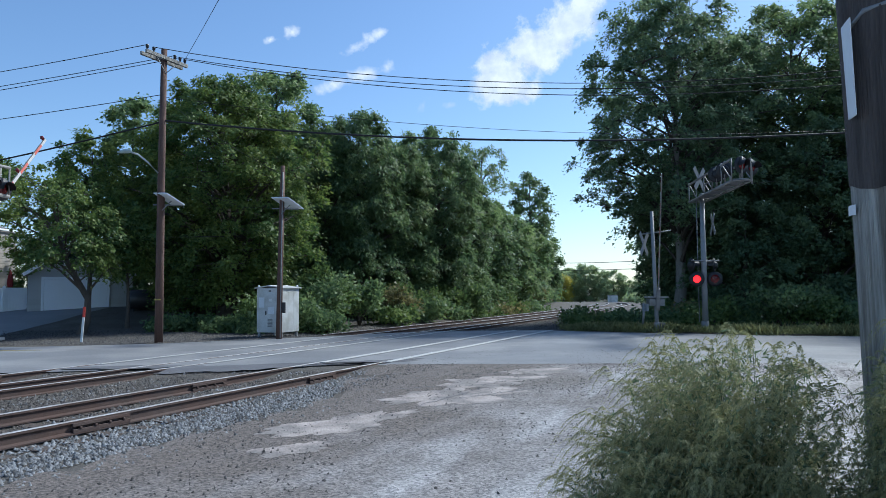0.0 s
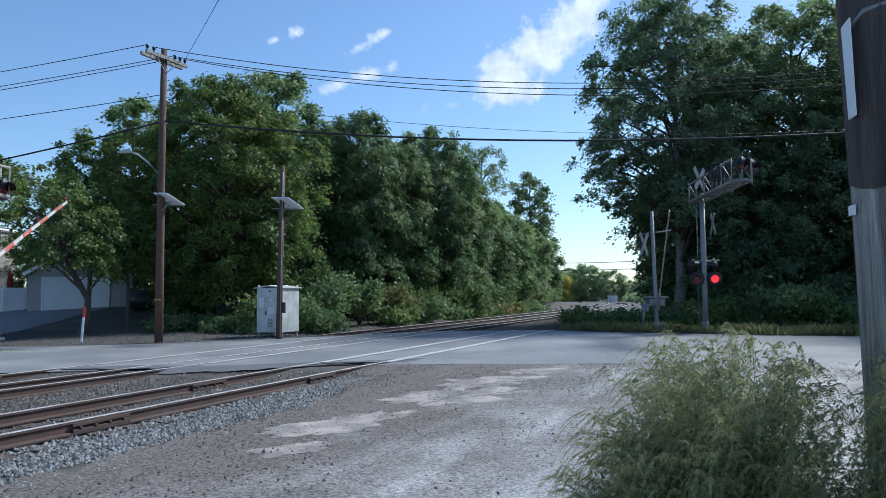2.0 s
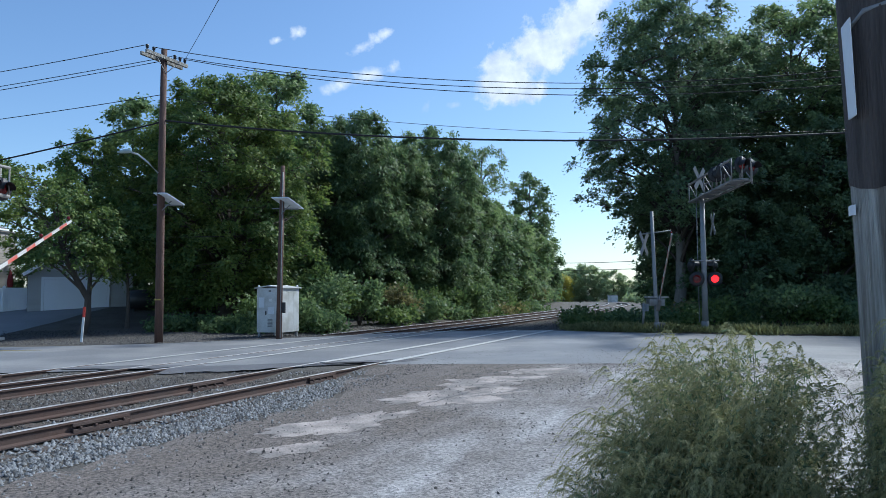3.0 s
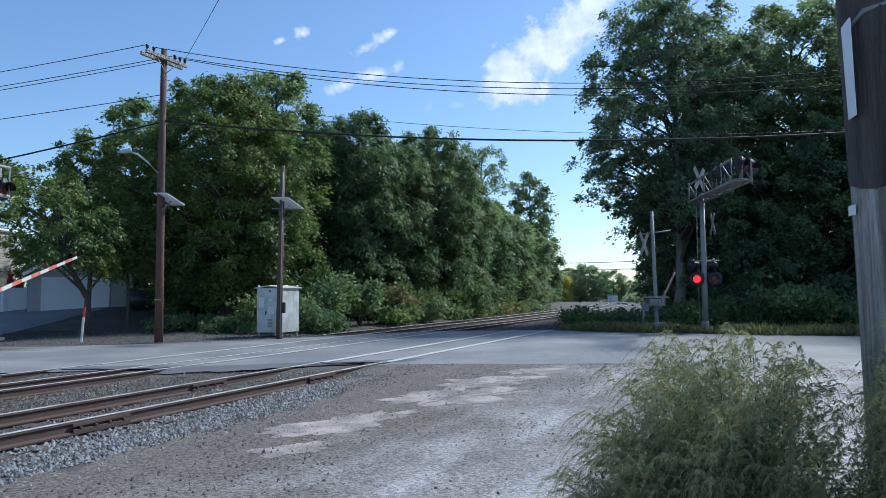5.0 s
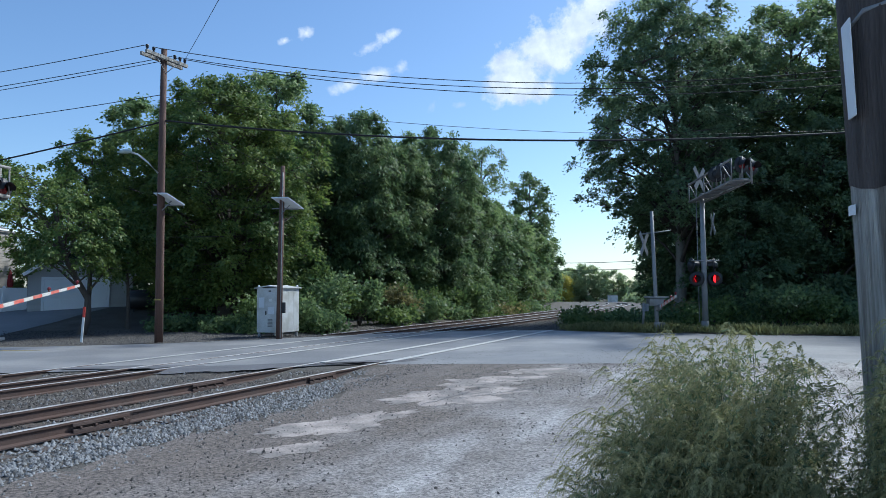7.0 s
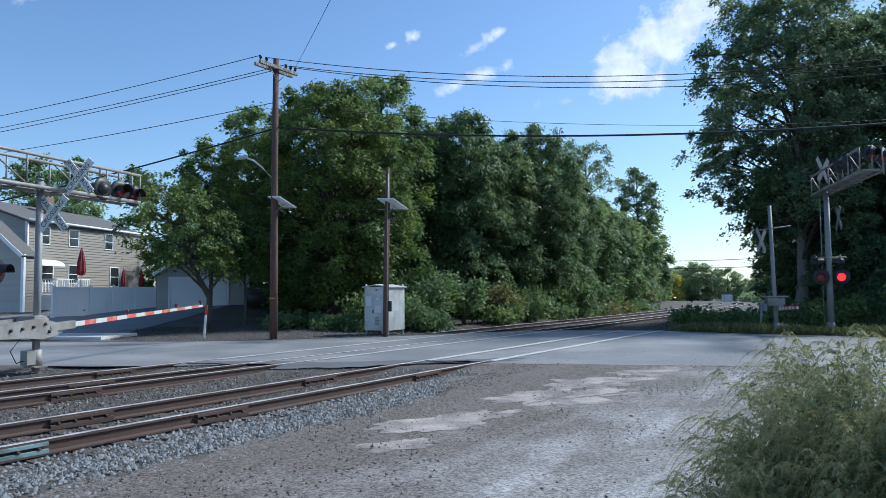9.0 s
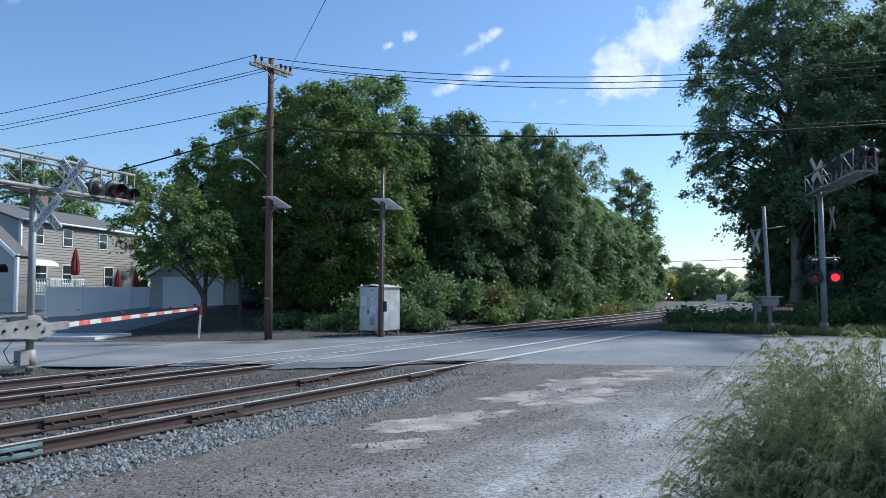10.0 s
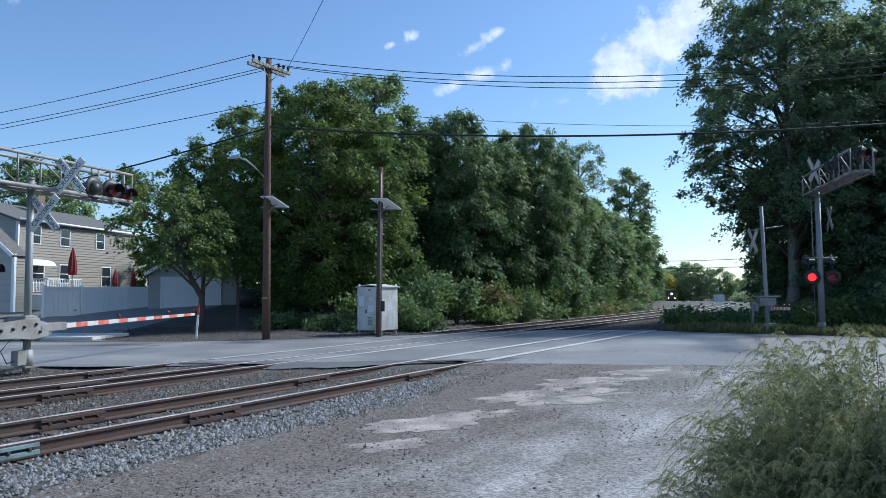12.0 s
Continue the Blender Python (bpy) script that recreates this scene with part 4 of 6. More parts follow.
def build_cables():
    x, y = POLE_A
    m = Matrix.Translation((x, y, 0)) @ pose(0.15, -0.08, 10.25, 0, 0, 66)
    tip = [m @ Vector((s, 0, 0.24)) for s in (-0.9, -0.6, 0.4, 0.65, 0.9)]

    def on(a, b, far, sag, r, label="thin black overhead cable"):
        a, b = Vector(a), Vector(b)
        cable(a, a + (b - a) * far, sag, r, label)
    thick = "thick black overhead telephone cable"
    on(tip[1], (12.9, 22.5, 9.55), 1.25, 1.25, 0.014)
    on(tip[3], (12.9, 22.5, 9.28), 1.25, 1.15, 0.014)
    on(tip[4], (12.9, 22.5, 9.05), 1.25, 1.2, 0.014)
    on((x + 0.1, y, 8.85), (12.8, 30.0, 8.9), 1.3, 0.75, 0.009)
    on((x, y, 8.0), (12.76, 22.65, 7.2), 1.25, 0.72, 0.034, thick)
    on(tip[0], (-23.2, 27.55, 9.78), 1.7, 0.2, 0.014)
    on(tip[2], (-23.2, 27.55, 9.24), 1.7, 0.2, 0.014)
    on(tip[3], (-23.2, 27.55, 9.06), 1.7, 0.2, 0.014)
    on((x, y, 8.95), (-23.2, 27.57, 8.17), 1.7, 0.25, 0.014)
    on((x, y, 7.95), (-23.1, 27.61, 6.15), 1.7, 0.3, 0.032, thick)
    cable(tip[4], (1.95, 3.08, 9.0), 0.2, 0.009)
    cable((x + 0.1, y, 8.75), (-6.1, 26.8, 6.2), 0.15, 0.008)
    cable((30, 250, 11.5), (80, 240, 12.2), 0.6, 0.09)
    for px, py in ((30, 250), (80, 240)):
        d = thing("utility_pole", pose(px, py, -3.0), "distant brown wooden utility pole", "utility pole")
        part("pole", tube(bmesh.new(), [(0, 0, 0), (0, 0, 15.5)], [0.18, 0.12], 8), POLE_WOOD, d)
        part("crossarm", box(2.0, 0.12, 0.12, pose(0, 0, 14.4)), POLE_WOOD, d)
    cable((30, 250, 9.0), (80, 240, 9.6), 0.6, 0.09)


def build_near_pole():
    p = thing("weathered_pole", pose(1.985, 3.08, -0.1), "thick grey weathered wooden utility pole close by", "utility pole")
    part("pole", tube(bmesh.new(), [(0.05, 0, -0.2), (0.035, 0, 1.0), (0.01, 0, 1.8), (-0.03, 0, 3.2), (-0.12, 0, 9.4)], [0.19, 0.18, 0.172, 0.166, 0.14], 28), GREY_WOOD, p, smooth=True)
    # metal sleeve with a plate, and a strap
    bm = bmesh.new()
    prof = 10
    for z0, z1, a0, a1, rr in ((2.27, 3.6, 120, 350, 0.179),):
        ring = []
        for k in range(prof + 1):
            a = radians(a0 + (a1 - a0) * k / prof)
            ring.append((bm.verts.new((rr * math.cos(a), rr * math.sin(a), z0 + 0.02 * math.sin(3 * a))), bm.verts.new((rr * math.cos(a) - 0.042, rr * math.sin(a), z1))))
        for a, b in zip(ring, ring[1:]):
            bm.faces.new((a[0], b[0], b[1], a[1]))
    part("dark_sleeve", bm, DARK_WOOD, p, "dark stained upper wood")
    part("sign_plate", box(0.006, 0.17, 0.42, pose(-0.205, -0.03, 2.78, 3, -2, -18), 0.004), VINYL, p, "faded metal notice plate")
    part("plate_bracket", tube(bmesh.new(), [(-0.2, -0.04, 2.96), (-0.17, -0.1, 3.02), (-0.08, -0.17, 3.04)], 0.012, 6), STEEL, p)
    bm = bmesh.new()
    ring = []
    for k in range(11):
        a = radians(146 + 36 * k / 10)
        ring.append([bm.verts.new((0.184 * math.cos(a), 0.184 * math.sin(a), z)) for z in (2.15, 2.195)])
    for a, b in zip(ring, ring[1:]):
        bm.faces.new((a[0], b[0], b[1], a[1]))
    part("metal_strap", bm, PANEL_BACK, p, "pale metal strap")


# ---- crossing signals ----
def text_mesh(s, size, mat, parent, m, name="lettering"):
    cu = bpy.data.curves.new("text", "FONT")
    cu.body, cu.size, cu.align_x, cu.align_y, cu.extrude = s, size, "CENTER", "CENTER", 0.001
    tmp = bpy.data.objects.new("text", cu)
    scene.collection.objects.link(tmp)
    me = bpy.data.meshes.new_from_object(tmp.evaluated_get(bpy.context.evaluated_depsgraph_get()))
    bpy.data.objects.remove(tmp)
    me.materials.append(mat)
    ob = new(name, me)
    ob.parent = parent
    ob.matrix_local = m
    return ob


def crossbuck(parent, m, words=True, scale=1.0):
    """Two crossed boards, white where they show their words and bare metal where they show their backs; they face -y of m."""
    for k, (ang, txt) in enumerate(((-48, (("RAIL", -0.37), ("ROAD", 0.37))), (48, (("CROSSING", 0.0),)))):
        b = part("crossbuck_board", box(1.22 * scale, 0.02, 0.23 * scale, Matrix(), 0.004), WHITE if words else STEEL, parent, "white crossing sign board" if words else "bare metal back of a crossing sign board")
        b.matrix_local = m @ pose(0, -0.022 * k, 0) @ pose(0, 0, 0, 0, -ang, 0)
        if words:
            for w, x in txt:
                text_mesh(w, (0.2 if k else 0.18) * scale, BLACK, b, pose(x * scale, -0.0125, 0, 90, 0, 0))


def flasher(parent, m, lens, back=True):
    """A round signal lamp with its hood; it faces -y of m."""
    f = part("signal_lamp", lathe([(0.0, 0.16), (0.10, 0.15), (0.15, 0.06), (0.17, 0.0), (0.155, -0.01), (0.155, 0.005), (0.0, 0.006)], 18, "y"), BLACK, parent, "black signal lamp housing")
    f.matrix_local = m
    if back:
        part("target", lathe([(0.17, 0.02), (0.30, 0.02), (0.30, 0.03), (0.17, 0.03)], 24, "y"), BLACK, f, "round black background disc")
    bm = bmesh.new()
    ring = []
    for k in range(13):
        a = radians(-10 + 200 * k / 12)
        ring.append([bm.verts.new((0.165 * math.cos(a), yy, 0.165 * math.sin(a) * (1 - 0.0 * k))) for yy in (0.0, -0.30)])
    for a, b in zip(ring, ring[1:]):
        bm.faces.new((a[0], b[0], b[1], a[1]))
    part("hood", bm, BLACK, f)
    if lens is not None:
        part("lens", lathe([(0.0, -0.03), (0.08, -0.025), (0.15, -0.012), (0.15, 0.0), (0.0, 0.0)], 18, "y"), lens, f, "dark red lens")
    return f


def turning_lens(parent, name="lens"):
    """A lens disc, lit on one face and unlit on the other, that turns in its housing."""
    bm = bmesh.new()
    for s, mi in ((-1, 0), (1, 1)):
        ring = [bm.verts.new((0.148 * math.cos(2 * math.pi * k / 20), s * 0.004, 0.148 * math.sin(2 * math.pi * k / 20))) for k in range(20)]
        c = bm.verts.new((0, s * 0.02, 0))
        for k in range(20):
            bm.faces.new((ring[k], ring[(k + 1) % 20], c)).material_index = mi
    ob = part(name, bm, [LENS_ON, LENS_DARK], parent, "red signal lens")
    return ob


def cantilever(name, base, turn, length, back, chord_z, label, far):
    """A signal mast with a truss walkway over the road; the truss runs along +x of its own space."""
    t = thing(name, pose(*base, 0, 0, turn), label, "crossing signal", "railway crossing signals")
    part("mast", tube(bmesh.new(), [(0, 0, -0.1), (0, 0, chord_z + 0.22)], [0.125, 0.095] if far else [0.085, 0.08], 16), STEEL, t, "galvanised mast", True)
    part("mast_cap", lathe([(0, 0.05), (0.06, 0.04), (0.1, 0.0), (0.0, 0.0)], 14), STEEL, t).matrix_local = pose(0, 0, chord_z + 0.22)
    bm = bmesh.new()
    add_box(bm, 0.36, 0.36, 0.04, pose(0, 0, 0.02), 0.006)
    tube(bm, [(0, 0, 0.0), (0, 0, 0.42)], [0.15, 0.135], 12)
    add_box(bm, 0.25, 0.22, 0.34, pose(-0.2, 0, 0.24), 0.02)
    part("base_housing", bm, ALU, t, "bolted grey base housing")
    for dy in (-0.32, 0.32):
        for dz in (0, 0.74):
            part("chord", tube(bmesh.new(), [(-back, dy, chord_z + dz), (length, dy, chord_z + dz)], 0.05 if dz == 0 else 0.04, 8), ALU, t, "truss tube", True)
    n = int((length + back) / 1.05)
    for k in range(n + 1):
        xx = -back + (length + back) * k / n
        for dy in (-0.32, 0.32):
            part("post", tube(bmesh.new(), [(xx, dy, chord_z), (xx, dy, chord_z + 0.74)], 0.022, 6), ALU, t)
        part("cross_tie", tube(bmesh.new(), [(xx, -0.32, chord_z), (xx, 0.32, chord_z)], 0.02, 6), ALU, t)
        if k < n and k % 2 == 0:
            x2 = -back + (length + back) * (k + 1) / n
            for dy in (-0.32, 0.32):
                part("diagonal", tube(bmesh.new(), [(xx, dy, chord_z + 0.8), (x2, dy, chord_z + 0.03)], 0.02, 6), ALU, t)
    part("walkway", box(length + back, 0.5, 0.03, pose((length - back) / 2, 0, chord_z + 0.05)), STEEL, t, "grated walkway")
    return t


def build_near_signal():
    base = (-11.95, 15.25, 0.0)
    t = cantilever("crossing_cantilever", base, 79, 2.88, 6.5, 4.22, "silver cantilever crossing signal with truss and crossbucks", False)
    inv = pose(0, 0, 0, 0, 0, 79).inverted()

    def at(x, y, z, rz=0):
        return inv @ pose(x, y, z, 0, 0, rz)
    crossbuck(t, at(0.40, -0.05, 3.62, -4), True, 0.86)
    crossbuck(t, at(0.74, 0.38, 4.56, -4), True, 0.86)
    for x, y, z, rz in ((0.62, 1.45, 4.42, -190), (0.72, 2.1, 4.45, -20), (0.75, 2.65, 4.4, -20)):
        part("lamp_post", tube(bmesh.new(), [tuple(inv @ Vector((x - 0.15, y + 0.15, 4.25))), tuple(inv @ Vector((x - 0.15, y + 0.15, 5.0)))], 0.035, 8), ALU, t)
        flasher(t, at(x, y, z, rz + 90), LENS_DARK)
    flasher(t, at(-0.72, -0.4, 2.26, 96), LENS_DARK)
    # gate machine on the mast
    g = thing("gate_machine", pose(-11.95, 15.25, 0.92), "weathered aluminium crossing gate machine on the mast", "gate machine", "gate machines")
    def plate(pts, x, thick):
        """A flat plate cut to an outline in y and z."""
        bm = bmesh.new()
        v = [[bm.verts.new((x + d, py, pz)) for py, pz in pts] for d in (-thick / 2, thick / 2)]
        bm.faces.new(v[0]), bm.faces.new(v[1][::-1])
        for k in range(len(pts)):
            j = (k + 1) % len(pts)
            bm.faces.new((v[0][k], v[0][j], v[1][j], v[1][k]))
        bmesh.ops.recalc_face_normals(bm, faces=bm.faces[:])
        bmesh.ops.bevel(bm, geom=bm.edges[:], offset=0.008, segments=2, affect="EDGES")
        return bm
    part("case", box(0.5, 0.5, 0.4, pose(-0.05, -0.08, 0.04), 0.05), ALU, g, "dented grey machine case")
    part("case_lid", box(0.44, 0.42, 0.06, pose(-0.05, -0.08, 0.26), 0.025), ALU, g)
    for k, x in enumerate((0.27, -0.37)):
        part("counterweight", plate(((-1.55, -0.18), (-1.55, 0.14), (-0.55, 0.22), (-0.05, 0.22), (0.35, -0.02), (0.35, -0.2), (-0.2, -0.26), (-0.75, -0.2)), x, 0.075), ALU, g, "stained grey counterweight plate")
    part("arm_bracket", plate(((-0.1, 0.16), (0.2, 0.17), (0.62, 0.02), (0.62, -0.12), (0.1, -0.3), (-0.1, -0.24)), 0.2, 0.06), STEEL, g, "sloped steel arm bracket")
    part("cross_bar", tube(bmesh.new(), [(-0.4, 0.12, 0.02), (0.32, 0.12, 0.02)], 0.06, 10), STEEL, g)
    for k, (py, pz) in enumerate(((-0.5, 0.05), (-0.85, 0.02), (-1.2, 0.0), (-0.12, 0.1), (0.02, -0.08))):
        part("bolt", lathe([(0, 0), (0.035, 0), (0.035, 0.05), (0, 0.05)], 6), BLACK, g).matrix_local = pose(0.3, py, pz, 0, 90, 0)
    part("cable_loop", tube(bmesh.new(), [(-0.1, -0.3, -0.15), (-0.16, -0.62, -0.5), (-0.1, -0.5, -0.78), (-0.02, -0.08, -0.7)], 0.012, 6), WIRE, g, "hanging black cable")
    part("collar", tube(bmesh.new(), [(0, 0, -0.3), (0, 0, 0.3)], 0.13, 14), STEEL, g)
    return g


def gate_arm(name, base, length, label, stripe, parent):
    """A striped arm along +y of its own space, which turns about x at its foot."""
    a = new(name)
    a.parent = parent
    a.matrix_local = pose(*base)
    a["label"] = label
    part("foot", box(0.14, 0.95, 0.20, pose(0, 0.42, 0), 0.03), ALU, a, "grey metal arm socket")
    y, k = 0.85, 0
    while y < length - 0.05:
        e = min(y + stripe, length)
        w = 0.13 - 0.05 * y / length
        bm = box(0.04, e - y, w, pose(0, (y + e) / 2, 0.0), 0.004)
        for f in bm.faces:
            f.material_index = 1 if abs(f.normal.z) > 0.8 else 0
        part("stripe", bm, [ARM_WHITE if k % 2 == 0 else ARM_RED, ARM_EDGE], a, "dull white stripe" if k % 2 == 0 else "faded red stripe")
        y, k = e, k + 1
    for f in (0.42, 0.77, 0.985):
        l = part("gate_light", lathe([(0, 0.0), (0.03, 0.0), (0.035, 0.06), (0.07, 0.08), (0.075, 0.14), (0.05, 0.19), (0, 0.2)], 12), LENS_DARK, a, "small red gate lamp")
        l.matrix_local = pose(0, length * f, 0.05) @ Matrix.Scale(0.7 if length > 6 else 0.5, 4)
    return a


def build_far_signal():
    b = (8.73, 29.05, 0.0)
    p = thing("crossing_gate_post", pose(*b), "slim silver crossing gate post with a crossbuck", "crossing signal", "railway crossing signals")
    part("mast", tube(bmesh.new(), [(0, 0, -0.1), (-0.06, 0, 2.2), (-0.12, 0, 4.95)], [0.085, 0.08, 0.07], 12), STEEL, p, "galvanised mast", True)
    bm = bmesh.new()
    add_box(bm, 0.3, 0.3, 0.05, pose(0, 0, 0.0), 0.01)
    tube(bm, [(0, 0, 0), (0, 0, 0.4)], 0.13, 12)
    add_box(bm, 0.2, 0.2, 0.36, pose(0.2, 0, 0.2), 0.02)
    part("base_housing", bm, ALU, p)
    part("gate_machine", box(0.62, 0.5, 0.3, pose(-0.05, 0, 1.22), 0.04), ALU, p, "grey gate machine")
    part("machine_shelf", box(0.85, 0.55, 0.06, pose(-0.02, 0, 1.42), 0.01), ALU, p)
    part("counterweight", box(0.1, 0.7, 0.3, pose(-0.4, 0.25, 1.0), 0.02), STEEL, p, "dark counterweight")
    part("support", tube(bmesh.new(), [(-0.42, 0.3, 1.2), (-0.5, 0.3, 0.3)], 0.05, 8), STEEL, p)
    part("sign_arm", tube(bmesh.new(), [(-0.55, 0, 4.0), (0.62, -0.1, 4.15)], 0.025, 6), STEEL, p)
    crossbuck(p, pose(-0.5, -0.1, 3.6, 0, 0, 52), False, 0.95)
    t = cantilever("crossing_cantilever", (10.72, 29.1, 0.0), -96, 5.2, 0.8, 5.42, "silver cantilever crossing signal with lit red lamps", True)
    inv = pose(0, 0, 0, 0, 0, -96).inverted()

    def at(x, y, z, rz=0):
        return inv @ pose(x, y, z, 0, 0, rz)
    crossbuck(t, at(-0.2, -0.28, 6.25, 42), False, 0.95)
    crossbuck(t, at(0.42, 0.0, 4.4, -98), False, 0.9)
    for x, y, z, rz in ((-0.55, -3.0, 5.98, 165), (-0.6, -3.9, 6.0, 165), (0.15, -4.4, 6.0, 20), (-0.4, -4.9, 6.0, 20)):
        part("lamp_post", tube(bmesh.new(), [tuple(inv @ Vector((x, y, 5.42))), tuple(inv @ Vector((x, y, 6.3)))], 0.035, 8), ALU, t)
        flasher(t, at(x, y, z, rz), LENS_DARK)
    part("lamp_arm", tube(bmesh.new(), [tuple(inv @ Vector((-0.55, -0.1, 2.9))), tuple(inv @ Vector((0.6, -0.1, 2.9)))], 0.03, 8), ALU, t)
    flasher(t, at(-0.45, 0.15, 2.72, 100), LENS_DARK)
    flasher(t, at(0.42, 0.05, 2.72, -120), LENS_DARK)
    lens = []
    for dx in (-0.37, 0.37):
        f = flasher(t, at(dx, -0.18, 2.15, -18), None)
        f.name = "flashing_lamp"
        lens.append(turning_lens(f))
    part("ladder", tube(bmesh.new(), [(-0.22, 0.1, 0.4), (-0.22, 0.1, 5.4)], 0.018, 6), STEEL, t)
    part("ladder", tube(bmesh.new(), [(-0.22, -0.18, 0.4), (-0.22, -0.18, 5.4)], 0.018, 6), STEEL, t)
    return lens, p


def build_cabinet():
    c = thing("signal_cabinet", pose(-6.62, 28.55, 0.0, 0, 0, -20), "weathered grey metal railway signal cabinet beside the road", "signal cabinet")
    part("body", box(1.15, 1.25, 1.75, pose(0, 0, 1.03), 0.02), SILVER, c, "dull silver body")
    bm = bmesh.new()
    for s in (-1, 1):
        add_box(bm, 0.68, 1.4, 0.04, pose(s * 0.31, 0, 1.945, 0, s * 8, 0), 0.008)
    part("roof", bm, SILVER, c, "shallow pitched metal roof")
    d = part("door", box(0.52, 0.03, 1.4, pose(0.06, -0.635, 0.98), 0.01), SILVER, c, "locked metal door")
    part("handle", box(0.03, 0.05, 0.16, pose(-0.13, -0.665, 0.92), 0.008), BLACK, d)
    for k in range(6):
        part("louvre", box(0.22, 0.02, 0.025, pose(0.06, -0.655, 0.4 + 0.055 * k, 25, 0, 0)), STEEL, d)
    part("notice", box(0.13, 0.008, 0.1, pose(0.06, -0.655, 1.42)), WHITE, d, "small pale notice")
    for x, z, w, h, at_y in ((-0.36, 1.33, 0.26, 0.4, -0.627), (0.09, 1.02, 0.28, 0.28, -0.652)):
        part("paint_patch", box(w, 0.004, h, pose(x, at_y, z), 0.0015), PATCH, c, "pale painted-over patch")
    part("vent", box(0.09, 0.02, 0.05, pose(0.02, -0.635, 1.78)), BLACK, c)
    for k in range(3):
        part("seam", box(0.006, 0.36, 1.5, pose(0.576, -0.38 + 0.38 * k, 1.02), 0.002), SILVER, c, "flat side panel")
    for sx in (-0.5, 0.5):
        for sy in (-0.55, 0.55):
            part("leg", box(0.09, 0.09, 0.3, pose(sx, sy, 0.05), 0.01), STEEL, c)
    for sx, sy in ((-0.5, -0.6), (0.5, -0.6), (0.5, 0.6), (-0.5, 0.6)):
        part("lifting_eye", lathe([(0, 0), (0.045, 0), (0.05, 0.05), (0.03, 0.09), (0, 0.1)], 10), WHITE, c, "white lifting knob").matrix_local = pose(sx, sy, 1.92)


def build_marker_post():
    m = thing("marker_post", pose(-13.15, 25.9, float(ground_z(-13.15, 25.9)), 0, 4, 0), "leaning white plastic marker post with red top", "marker post")
    part("post", box(0.085, 0.03, 0.95, pose(0, 0, 0.45), 0.01), WHITE, m)
    part("top_band", box(0.088, 0.034, 0.38, pose(0, 0, 1.10), 0.01), RED, m, "faded red band")


# ---- houses and fence ----
def siding_wall(name, parent, width, height, m, mat, gable=0.0, board=0.17, back=0.15):
    """A wall clad in lapped boards; it faces -y of m. gable: height of a pitched top."""
    bm = bmesh.new()
    vs = [(0, 0, 0), (width, 0, 0), (width, 0, height)] + ([(width / 2, 0, height + gable)] if gable else []) + [(0, 0, height)]
    f = [bm.verts.new(v) for v in vs]
    g = [bm.verts.new((v[0], back, v[2])) for v in vs]
    bm.faces.new(f), bm.faces.new(g[::-1])
    for k in range(len(f)):
        bm.faces.new((f[k], g[k], g[(k + 1) % len(f)], f[(k + 1) % len(f)]))
    bmesh.ops.recalc_face_normals(bm, faces=bm.faces[:])
    w = part(name, bm, mat, parent)
    w.matrix_local = m
    data = {}
    n = int((height + gable) / board)
    for k in range(n):
        z = k * board
        inset = 0.0 if z + board <= height or not gable else (z + board - height) / gable * width / 2
        ww = width - 2 * inset
        if ww < 0.3:
            continue
        key = round(ww, 2)
        if key not in data:
            me = bpy.data.meshes.new("board")
            b2 = bmesh.new()
            vv = [b2.verts.new(p) for p in ((-ww / 2, -0.035, 0), (ww / 2, -0.035, 0), (ww / 2, -0.004, board), (-ww / 2, -0.004, board), (-ww / 2, 0, 0), (ww / 2, 0, 0))]
            b2.faces.new((vv[0], vv[1], vv[2], vv[3])), b2.faces.new((vv[0], vv[4], vv[5], vv[1]))
            b2.to_mesh(me)
            b2.free()
            me.materials.append(mat)
            data[key] = me
        ob = new("board", data[key])
        ob.parent = w
        ob.matrix_local = pose(width / 2, 0, z)
    return w


def window(parent, m, w, h):
    """A sash window that faces -y of m."""
    f = part("window", box(w, 0.02, h, Matrix()), PANE, parent, "dark sash window")
    f.matrix_local = m @ pose(0, -0.03, 0)
    bm = bmesh.new()
    for sx in (-1, 1):
        add_box(bm, 0.06, 0.06, h + 0.12, pose(sx * (w / 2 + 0.03), 0, 0), 0.008)
    for sz in (-1, 1):
        add_box(bm, w + 0.12, 0.06, 0.06, pose(0, -0.004, sz * (h / 2 + 0.03)), 0.008)
    add_box(bm, w, 0.035, 0.045, pose(0, -0.002, 0))
    part("window_frame", bm, VINYL, f, "white window frame")


